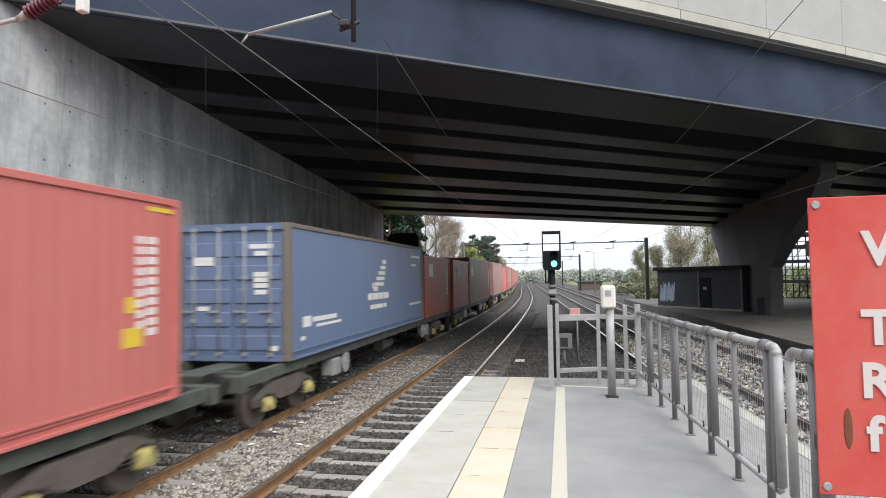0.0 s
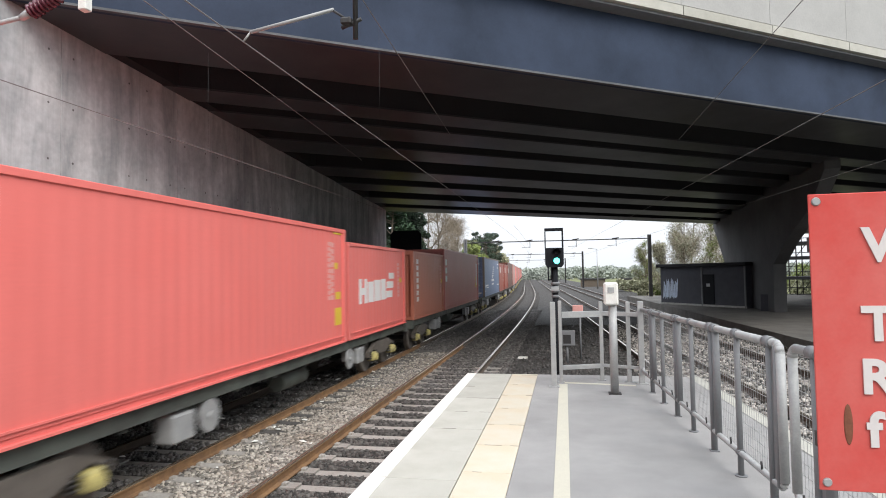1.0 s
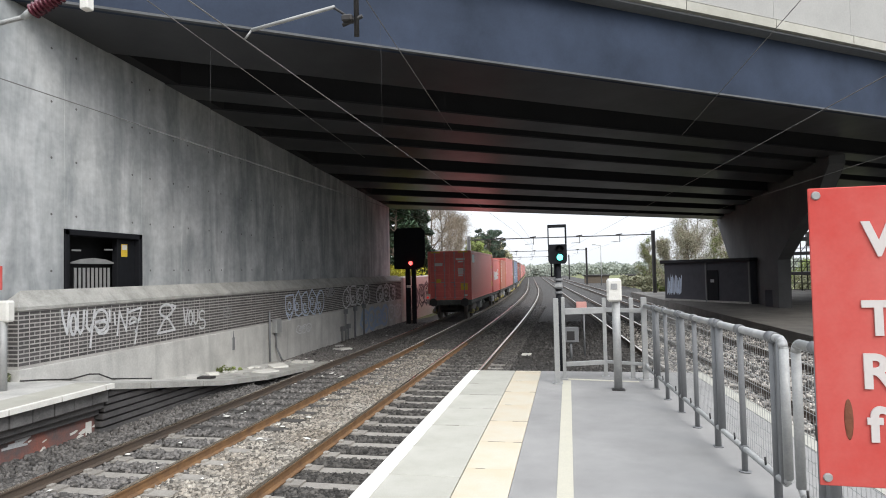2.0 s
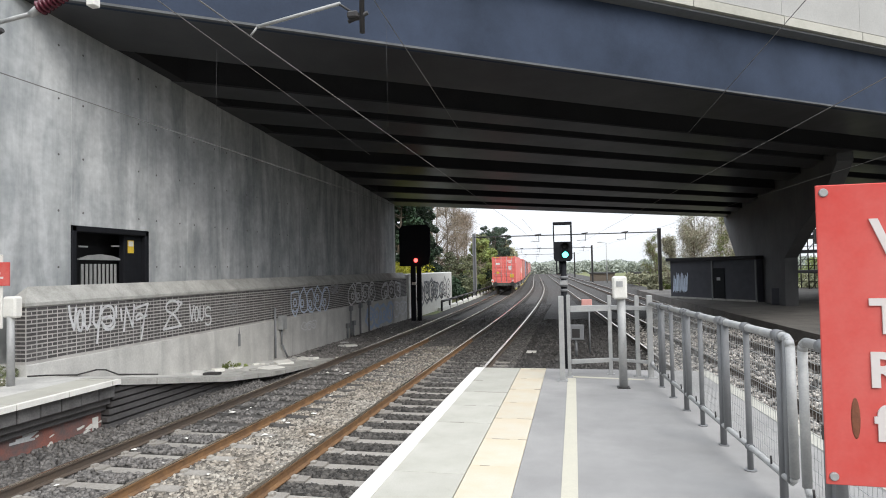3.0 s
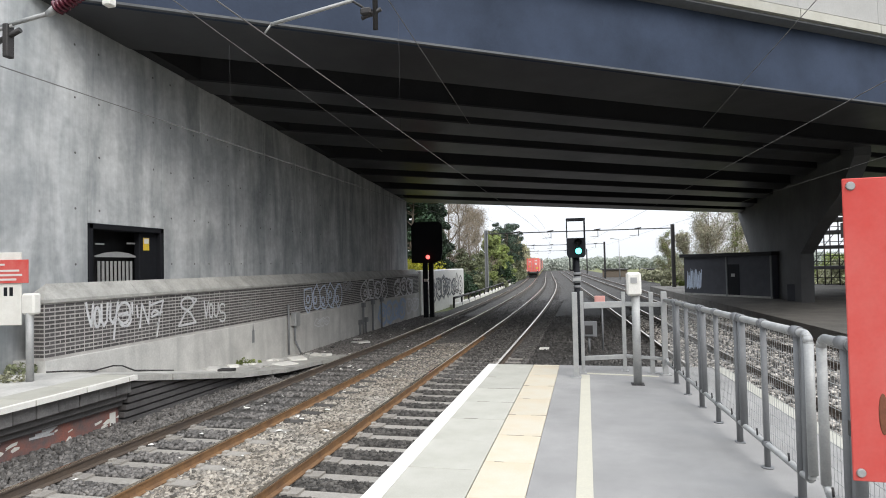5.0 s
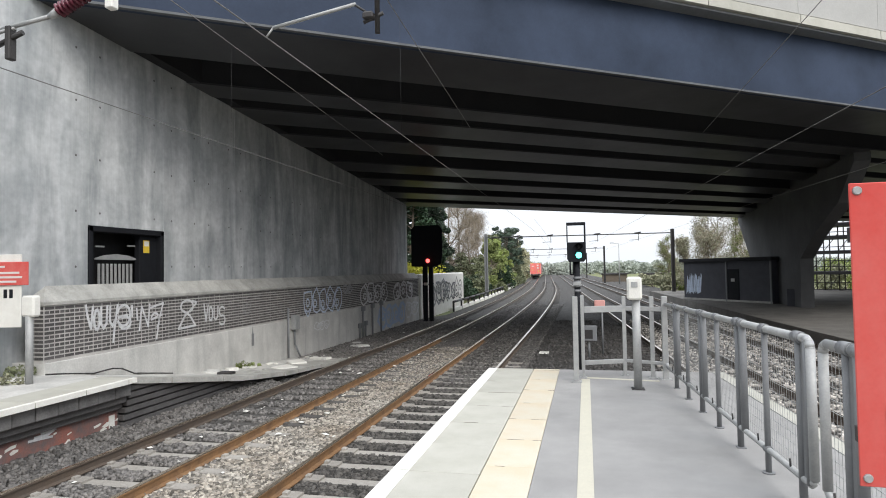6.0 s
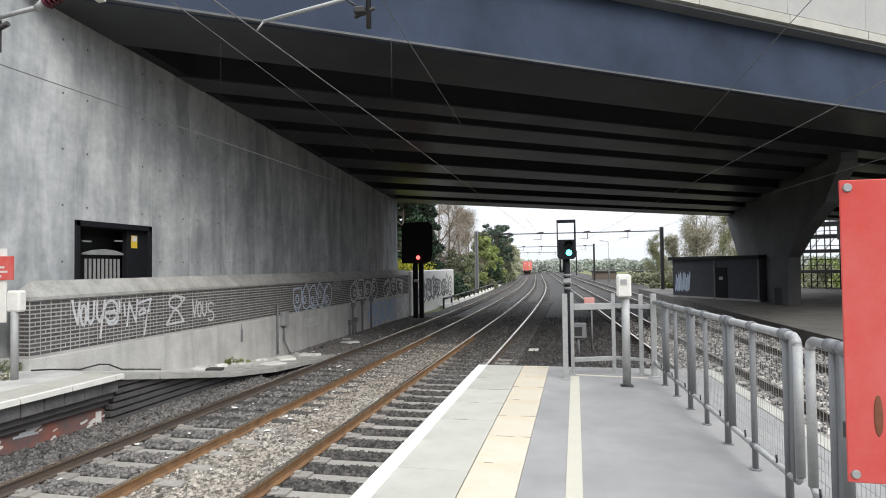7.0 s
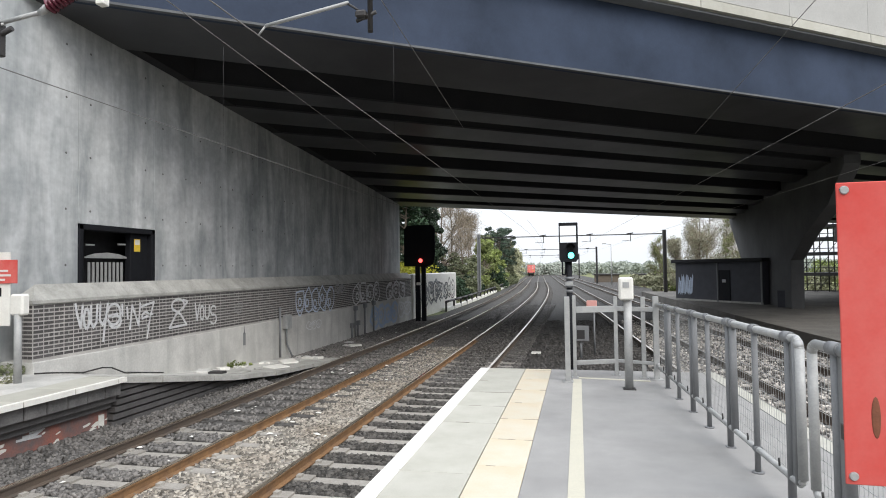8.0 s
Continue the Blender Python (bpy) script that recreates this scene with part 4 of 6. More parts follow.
def build_graffiti():
    f = -9.488
    # the long tag: V, O, U, Y and a big crossed loop
    tag = [[(0.0, 1.0), (0.03, 0.75), (0.1, 0.42), (0.12, 0.7), (0.14, 0.95)], arc(0.22, 0.62, 0.055, 0.25, 100, 470), [(0.31, 0.92), (0.31, 0.5), (0.36, 0.38), (0.42, 0.5), (0.44, 0.95)],
           [(0.5, 0.92), (0.49, 0.55), (0.55, 0.42), (0.62, 0.6)], [(0.66, 0.95), (0.6, 0.4), (0.57, 0.0)], arc(0.8, 0.66, 0.15, 0.28, 160, -150), arc(0.83, 0.46, 0.13, 0.16, 120, -170), [(0.68, 0.62), (0.88, 0.66)], [(0.99, 0.9), (0.995, 0.62)]]
    scrawl(10.04, 0.4, 1.25, 0.78, tag, M_GRAFFITI, f, 0.055, "pale sprayed graffiti scrawl on dark brick")
    scrawl(11.42, 0.42, 0.85, 0.68, [[(0, 0.9), (0.03, 0.55)], [(0.1, 0.2), (0.18, 0.95), (0.42, 0.3), (0.48, 1.0)], [(0.5, 0.88), (0.75, 0.95), (1.0, 1.0), (0.85, 0.5), (0.74, -0.15)], arc(0.68, 0.45, 0.16, 0.25, 150, -60), [(0.55, 0.5), (0.95, 0.62)]], M_GRAFFITI, f, 0.05, "pale sprayed zigzag letters on dark brick")
    eight = [arc(0.5, 0.78, 0.33, 0.22, -60, 240, 14), [(0.34, 0.6), (0.66, 0.42), (0.95, 0.04), (0.05, 0.0), (0.36, 0.42), (0.72, 0.66), (1.0, 0.88)], [(0.78, 0.96), (1.0, 0.9)]]
    scrawl(12.78, 0.46, 0.72, 0.66, eight, M_GRAFFITI, f, 0.055, "pale sprayed figure-eight mark on dark brick")
    vous = [[(0, 1.0), (0.08, 0.3), (0.18, 0.95)], arc(0.3, 0.58, 0.08, 0.3, 90, 450), [(0.45, 0.85), (0.45, 0.4), (0.53, 0.28), (0.62, 0.42), (0.63, 0.85)], arc(0.83, 0.62, 0.13, 0.2, 30, 260) + arc(0.83, 0.24, 0.14, 0.2, 90, -150)]
    scrawl(13.82, 0.38, 0.95, 0.6, vous, M_GRAFFITI, f, 0.05, "pale sprayed short tag on dark brick")
    scrawl(15.6, 0.55, 0.5, 0.36, [arc(0.5, 0.5, 0.45, 0.4, 20, 330), [(0.1, 0.9), (0.3, 0.2), (0.5, 0.9), (0.7, 0.2), (0.9, 0.9)]], M_GRAFFITI_FAINT, f, 0.022, "faint sprayed ring on dark brick")
    # outlined block letters further along
    r = random.Random(8)

    def block_letters(y0, w, h, z0, order, mat, width, label, x):
        shapes, count = [], len(order)
        for i, k in enumerate(order):
            shapes += bubble(r, i / count + 0.5 / count, 0.5, 0.62 / count, 0.5, 8 + k)
        scrawl(y0, z0, w, h, shapes, mat, x, width, label)
    block_letters(19.45, 3.3, 0.95, 0.22, (0, 1, 2, 3, 4), M_GRAFFITI_BLUE, 0.06, "pale blue outlined graffiti letters on the wall", f)
    block_letters(23.0, 0.9, 0.36, 0.85, (4, 5), M_GRAFFITI_FAINT, 0.07, "faint sprayed letters on dark brick", f)
    block_letters(24.9, 3.6, 0.95, 0.25, (3, 4, 0, 5), M_GRAFFITI, 0.075, "pale outlined graffiti letters on the wall", f)
    block_letters(20.3, 1.2, 0.3, -0.35, (5, 2, 4), M_GRAFFITI, 0.035, "small pale scribble on the plinth", -9.466)
    block_letters(27.2, 4.2, 1.0, -0.95, (5, 1, 0, 2), M_GRAFFITI_SKY, 0.17, "sky-blue sprayed letters on the plinth", -9.466)
    block_letters(29.6, 3.4, 0.95, 0.2, (4, 5, 1), M_GRAFFITI, 0.1, "white sprayed letters near the wall's end", f)
    block_letters(31.6, 2.4, 0.9, -0.85, (1, 4), M_GRAFFITI, 0.11, "white sprayed letters on the plinth", -9.466)


build_graffiti()
for y0, w, h, z0 in ((6.4, 0.5, 0.16, -0.72), (6.5, 0.4, 0.08, -0.85), (7.3, 0.6, 0.12, -0.66), (5.9, 0.4, 0.2, -0.9)):
    r5 = random.Random(int(y0 * 10))
    scrawl(y0, z0, w, h, [[(r5.random(), r5.random()), (r5.random(), r5.random()), (r5.random(), r5.random())] for q in range(4)], M_GRAFFITI, -7.944, 0.035, "smears of white paint on the platform face")


def build_wall_fittings():
    b = thing("cable_box", "grey electrical box with pipes on the wall", "electrical box")
    bm = bmesh.new()
    bm_box(bm, (-9.47, 18.45, -0.12), (-9.3, 18.8, 0.33), bevel=0.015)
    part("box", bm, M_GALV, b)
    bm = bmesh.new()
    bm_tube(bm, (-9.42, 18.2, -1.0), (-9.42, 18.2, 0.6), 0.035, sides=8)
    bm_pipe(bm, [(-9.4, 18.6, -0.1), (-9.4, 18.6, -0.6), (-9.3, 18.8, -1.05)], 0.03, 8)
    part("conduit", bm, M_GREYPOST, b)
    for y, h in ((25.0, 1.15), (26.2, 1.2), (27.4, 1.25), (24.6, 0.45), (25.3, 0.5)):
        c = thing("conduit_pipe", "grey conduit pipe fixed up the wall", "pipe", group="wall conduits")
        bm = bmesh.new()
        bm_tube(bm, (-9.42, y, BED_Z), (-9.42, y, BED_Z + h), 0.045, sides=8)
        bm_box(bm, (-9.46, y - 0.12, BED_Z + h), (-9.34, y + 0.12, BED_Z + h + 0.2), bevel=0.01)
        part("pipe", bm, M_GREYPOST, c)
    bm = bmesh.new()
    bm_box(bm, (-9.47, 16.05, -0.35), (-9.455, 16.16, 0.0))
    bm_tube(bm, (-9.46, 16.1, -0.02), (-9.46, 16.1, 0.2), 0.02, 0.005, sides=6)
    tagged(part("wall_stain", bm, M_GREYPOST), "dark iron bracket on the rendered plinth", "bracket")
    r = random.Random(4)
    for i in range(26):
        y = r.uniform(12.6, 23)
        bm = bmesh.new()
        s = r.uniform(0.05, 0.24)
        bm_box(bm, (-s, -s * r.uniform(0.6, 1.6), -0.02), (s, s, r.uniform(0.02, 0.07)), bevel=0.012)
        z = BED_Z + 0.03
        prof = [(9.1, -0.005), (10.1, -0.17), (12.6, -0.58), (14.5, -0.8), (19.0, BED_Z + 0.02), (40, BED_Z + 0.02)]
        for (ya, za), (yb, zb) in zip(prof, prof[1:]):
            if ya <= y < yb:
                z = za + (zb - za) * (y - ya) / (yb - ya)
        tagged(part("rubble_slab", bm, r.choice((M_RENDER, M_CAP, M_WHITE, M_DARK)), m=pose(r.uniform(-9.1, -8.1), y, z + 0.015, r.uniform(-4, 4), r.uniform(-4, 4), r.uniform(0, 180))),
               "broken concrete slab lying by the wall", "rubble", group="rubble by the wall")


build_wall_fittings()


def build_litter():
    r = random.Random(12)
    for i in range(70):
        y = 7 + 22 * r.random() ** 1.2
        x = r.choice((r.uniform(-7.6, -5.4), r.uniform(-5.6, -4.3), r.uniform(-8.8, -7.6) if y > 17 else r.uniform(-7.2, -5.6)))
        bm = bmesh.new()
        s = r.uniform(0.015, 0.05)
        a = [bm.verts.new((r.uniform(-1, 1) * s + dx * s, r.uniform(-0.5, 0.5) * s + dy * s, r.uniform(0, 0.6) * s)) for dx, dy in ((-1, -1), (1, -1), (1.2, 0.2), (0, 1), (-1.2, 0.4))]
        c = bm.verts.new((0, 0, s * 0.9))
        for j in range(5):
            bm.faces.new((a[j], a[(j + 1) % 5], c))
        bm.faces.new(a[::-1])
        tagged(part("litter", bm, M_WHITE, m=pose(x, y, BED_Z + 0.045, 0, 0, r.uniform(0, 360))), "scrap of pale litter on the ballast", "litter", group="litter on the ballast")


build_litter()
bm = bmesh.new()
cable = [(-9.35 + 0.07 * math.sin(k * 1.3) + 0.05 * math.sin(k * 2.9), 9.0 + 0.3 * k, (0.0 if k < 1 else -0.165 * min(1, (0.3 * k - 0.1) / 1.0) - 0.164 * max(0, 0.3 * k - 1.1)) + 0.03 + (0.1 if k in (5, 6) else 0.0)) for k in range(12)]
bm_pipe(bm, cable, 0.016, 6)
tagged(part("loose_cable", bm, M_DARK), "loose black cable lying along the wall foot", "cable")


def build_far_sign():
    s = thing("platform_sign", "red and white trespass sign on a grey post", "sign", pose(-9.0, 8.35, 0))
    bm = bmesh.new()
    bm_tube(bm, (0, 0, -0.005), (0, 0, 1.2), 0.06, sides=12)
    part("post", bm, M_GALV, s)
    bm = bmesh.new()
    bm_box(bm, (-0.12, -0.06, 1.1), (0.14, 0.1, 1.45), bevel=0.03)
    part("box", bm, M_WHITE, s, "white plastic box")
    b = thing("notice_board", "red warning panel above a white poster", "sign", pose(-9.45, 8.6, 0, 0, 0, 12))
    bm = bmesh.new()
    bm_box(bm, (-0.9, 0, 0.9), (0.0, 0.03, 2.15), bevel=0.004)
    bm_tube(bm, (-0.5, 0.06, -0.004), (-0.5, 0.06, 2.1), 0.03, sides=8)
    part("white_board", bm, M_WHITE, b)
    bm = bmesh.new()
    bm_box(bm, (-0.62, -0.03, 1.62), (0.14, -0.005, 2.02), bevel=0.004)
    red = part("red_panel", bm, M_SIGNRED, b)
    for i, w in enumerate((0.3, 0.55, 0.6, 0.5)):
        bm = bmesh.new()
        bm_box(bm, (-0.56, -0.034, 1.92 - i * 0.075 - (0.03 if i else 0)), (-0.56 + w, -0.0305, 1.955 - i * 0.075 - (0.03 if i else 0)))
        part("text_bar", bm, M_SIGNWHITE, red)
    for i in range(2):
        bm = bmesh.new()
        bm_box(bm, (-0.3 + 0.1 * i, -0.006, 1.4), (-0.24 + 0.1 * i, -0.001, 1.55))
        part("dark_mark", bm, M_BLACK, b)


build_far_sign()


# ---- overhead line ----
def wire(points, r, label="thin overhead line wire", mat=None):
    bm = bmesh.new()
    if len(points) == 2:
        bm_tube(bm, points[0], points[1], r, sides=6)
    else:
        rings = [[bm.verts.new((x + r * math.cos(a * math.pi / 3), y, z + r * math.sin(a * math.pi / 3))) for a in range(6)] for x, y, z in points]
        for p, q in zip(rings, rings[1:]):
            for a in range(6):
                bm.faces.new((p[a], p[(a + 1) % 6], q[(a + 1) % 6], q[a]))
    return tagged(part("overhead_wire", bm, mat or M_WIRE), label, "wire", group="overhead wires")


def along(line, z, y0, y1, step=6.0, off=0.0):
    n = max(1, int((y1 - y0) / step))
    out = []
    for i in range(n + 1):
        y = y0 + (y1 - y0) * i / n
        out.append((line(y) + off, y, z(y) if callable(z) else z))
    return out


def build_wires():
    for line, off in ((near_line, 0.09), (far_line, 0.0), (right_line(0), 0.3), (right_line(3.69), 0.0)):
        wire(along(line, 4.13, -8, 260, off=off), 0.0065)
    mess = lambda y: 6.22 - 0.065 * (y - 9.5) if y < 18 else (5.67 - 0.045 * (y - 18) if y < 40 else 4.75)
    wire(along(near_line, mess, -4, 17, 3, 0.09), 0.008)
    wire(along(far_line, lambda y: 6.17 - 0.06 * (y - 8.4), -4, 19, 3), 0.008)
    wire(along(right_line(0), lambda y: 6.2 - 0.06 * (y - 9.5), -4, 19, 3, 0.3), 0.007)
    for line, off in ((near_line, 0.09), (far_line, 0)):
        wire(along(line, 4.9, 40, 260, off=off), 0.009)
    for x, y, z0, z1 in ((-6.41, 10.2, 5.97, 4.13), (-3.1, 10.2, 6.15, 4.13), (-3.1, 15.8, 5.78, 5.45)):
        wire([(x, y, z0), (x, y, z1)], 0.0018, "short dropper wire between overhead wires", M_DARK)


build_wires()


def build_cantilevers():
    c = thing("steady_arm", "overhead line registration arm with clamp and drop tube", "overhead arm")
    bm = bmesh.new()
    bm_tube(bm, (-3.02, 5.55, 4.22), (-2.14, 5.55, 4.36), 0.018, sides=10)
    part("arm", bm, M_GALV, c)
    bm = bmesh.new()
    bm_tube(bm, (-2.16, 5.55, 4.36), (-2.02, 5.55, 4.26), 0.012, sides=8)
    bm_box(bm, (-2.06, 5.5, 4.19), (-1.95, 5.6, 4.26), bevel=0.015)
    bm_tube(bm, (-2.06, 5.55, 4.17), (-1.86, 5.55, 4.24), 0.02, sides=8)
    part("clamp", bm, M_DARK, c)
    bm = bmesh.new()
    bm_tube(bm, (-1.92, 5.55, 4.05), (-1.92, 5.55, 6.4), 0.026, sides=10)
    part("drop_tube", bm, M_DARK, c)
    bm = bmesh.new()
    bm_tube(bm, (-3.1, 5.55, 4.13), (-3.02, 5.55, 4.22), 0.01, sides=6)
    part("contact_clip", bm, M_GALV, c)
    k = thing("insulator_arm", "maroon ribbed insulator on an overhead line bracket", "insulator")
    a, b = Vector((-5.62, 5.55, 4.68)), Vector((-5.2, 5.55, 4.86))
    d = (b - a).normalized()
    bm = bmesh.new()
    for i in range(8):
        q = a + d * (0.05 * i + 0.03)
        bm_tube(bm, q, q + d * 0.018, 0.085, 0.06, sides=16)
    bm_tube(bm, a, b, 0.045, sides=12)
    part("insulator", bm, M_INSULATOR, k)["kind"] = "stuff"
    bm = bmesh.new()
    bm_tube(bm, a - d * 0.12, a, 0.035, 0.05, sides=10)
    bm_tube(bm, (-6.4, 5.55, 4.56), a - d * 0.1, 0.025, sides=10)
    part("arm", bm, M_GALV, k)
    bm = bmesh.new()
    bm_tube(bm, b, (-4.75, 5.55, 5.05), 0.03, sides=10)
    part("end_rod", bm, M_GALV, k)
    bm = bmesh.new()
    bm_tube(bm, (-6.75, 5.5, 4.46), (-6.2, 5.55, 4.56), 0.02, sides=8)
    part("tail_rod", bm, M_GALV, k)
    bm = bmesh.new()
    bm_box(bm, (-6.3, 5.5, 4.2), (-6.23, 5.6, 4.58), bevel=0.01)
    bm_tube(bm, (-6.45, 5.55, 4.38), (-6.1, 5.55, 4.5), 0.03, sides=8)
    part("clamp", bm, M_DARK, k)
    bm = bmesh.new()
    bm_box(bm, (-4.98, 5.5, 4.63), (-4.88, 5.6, 6.4), bevel=0.01)
    part("drop_post", bm, M_WHITE, k)


build_cantilevers()
bm = bmesh.new()
bm_box(bm, (-8.95, 5.4, 0.0), (-8.65, 5.7, 7.0), bevel=0.02)
near_mast = thing("overhead_mast", "steel overhead line mast with a long bracket beam", "mast")
part("mast", bm, M_GREYPOST, near_mast)
bm = bmesh.new()
bm_box(bm, (-8.7, 5.48, 6.38), (-1.8, 5.62, 6.6), bevel=0.01)
part("bracket_beam", bm, M_GREYPOST, near_mast)


def build_gantry(y, z, x0, x1):
    g = thing("overhead_gantry", "steel overhead line gantry spanning the tracks", "gantry", group="overhead gantries")
    for x in (x0, x1):
        bm = bmesh.new()
        bm_box(bm, (x - 0.16, y - 0.16, BED_Z), (x - 0.1, y + 0.16, z))
        bm_box(bm, (x + 0.1, y - 0.16, BED_Z), (x + 0.16, y + 0.16, z))
        bm_box(bm, (x - 0.1, y - 0.02, BED_Z), (x + 0.1, y + 0.02, z))
        part("mast", bm, M_DARK if x > 0 else M_GREYPOST, g)
    bm = bmesh.new()
    bm_tube(bm, (x0, y, z - 0.35), (x1, y, z - 0.35), 0.05, sides=8)
    part("cross_beam", bm, M_DARK, g)
    for x in (near_line(y), far_line(y), right_line(0)(y), right_line(3.69)(y)):
        bm = bmesh.new()
        bm_tube(bm, (x + 0.5, y, z - 0.2), (x + 0.5, y, z - 1.0), 0.03, sides=6)
        bm_tube(bm, (x + 0.5, y, z - 0.9), (x - 0.3, y, z - 0.95), 0.022, sides=6)
        bm_tube(bm, (x + 0.15, y, z - 0.3), (x + 0.75, y, z - 0.22), 0.06, sides=6)
        part("registration_arm", bm, M_DARK, g)


build_gantry(60, 5.15, -9.6, 7.85)
build_gantry(112, 5.4, -13.2, 3.2)
build_gantry(165, 5.4, -16.8, 0.2)


# ---- beyond the bridge ----
def build_hut():
    a, b = Vector((6.83, 46.8, 0)), Vector((10.9, 40.5, 0))
    L = (b - a).length
    h = thing("lineside_hut", "dark brick lineside hut with flat roof and graffiti", "hut", look_along(a, b) @ Matrix.Translation((0, 0, -0.65)))
    bm = bmesh.new()
    bm_box(bm, (0, 0, -0.4), (L, 1.8, 2.62))
    part("wall_block", bm, M_HUTBRICK, h)
    bm = bmesh.new()
    bm_box(bm, (-0.2, -0.25, 2.62), (L + 0.2, 2.0, 2.85), bevel=0.02)
    part("roof", bm, M_SOFFIT, h)
    bm = bmesh.new()
    bm_box(bm, (4.05, -0.04, 0.05), (5.0, 0.0, 2.1), bevel=0.01)
    d = part("door", bm, M_BLACK, h)
    bm = bmesh.new()
    bm_box(bm, (4.35, -0.05, 1.3), (4.65, -0.042, 1.5))
    part("notice", bm, M_GALV, d)
    bm = bmesh.new()
    bm_box(bm, (3.9, -0.06, 0), (4.0, 0.0, 2.6))
    part("downpipe", bm, M_GREYPOST, h)
    bm = bmesh.new()
    bm_box(bm, (L - 0.12, -0.06, 0), (L - 0.02, 0.0, 2.6))
    part("downpipe", bm, M_GREYPOST, h)
    bm = bmesh.new()
    bm_box(bm, (0, -0.05, -0.1), (L, 0.0, 0.12))
    part("plinth", bm, M_CAP, h)
    r = random.Random(3)
    bm = bmesh.new()
    for i in range(13):
        x = 0.2 + i * 0.11
        q = [(x, r.uniform(0.3, 0.6)), (x + 0.13, r.uniform(1.4, 1.9)), (x + 0.22, r.uniform(1.3, 1.9)), (x + 0.1, r.uniform(0.3, 0.6))]
        bm.faces.new([bm.verts.new((px, -0.004 - 0.001 * (i % 3), pz)) for px, pz in q])
    part("graffiti", bm, M_GRAFFITI_BLUE, h)["kind"] = "stuff"
    bm = bmesh.new()
    bm_box(bm, (0, 0, 0), (0.9, 0.6, 1.3), bevel=0.02)
    tagged(part("cabinet", bm, M_HUTBRICK, m=pose(11.0, 38.2, -0.995, 0, 0, -50)), "dark steel equipment cabinet by the pier", "cabinet")


def build_scaffold():
    s = thing("scaffold", "pale scaffold structure with boarded lifts", "scaffold", pose(19.4, 60.5, BED_Z - 0.05, 0, 0, -30))
    for i in range(5):
        for y in (0, 2.4):
            bm = bmesh.new()
            bm_tube(bm, (i * 1.1, y, 0), (i * 1.1, y, 7.5), 0.05, sides=6)
            part("standard", bm, M_DARK, s)
    for z in (1.9, 3.7, 5.0, 6.1):
        bm = bmesh.new()
        bm_box(bm, (-0.1, -0.3, z), (4.5, 2.7, z + 0.28))
        part("boarded_lift", bm, M_DARK, s)
    for z in (0.6, 1.2, 2.6, 3.1, 4.3, 5.6):
        bm = bmesh.new()
        bm_tube(bm, (-0.1, 0, z), (4.5, 0, z), 0.035, sides=6)
        part("ledger", bm, M_DARK, s)
    for i in range(4):
        for z in (0.3, 2.1, 3.95):
            bm = bmesh.new()
            bm_tube(bm, (i * 1.1, 0, z), (i * 1.1 + 1.1, 0, z + 1.5), 0.03, sides=6)
            part("brace", bm, M_DARK, s)


build_hut()
build_scaffold()


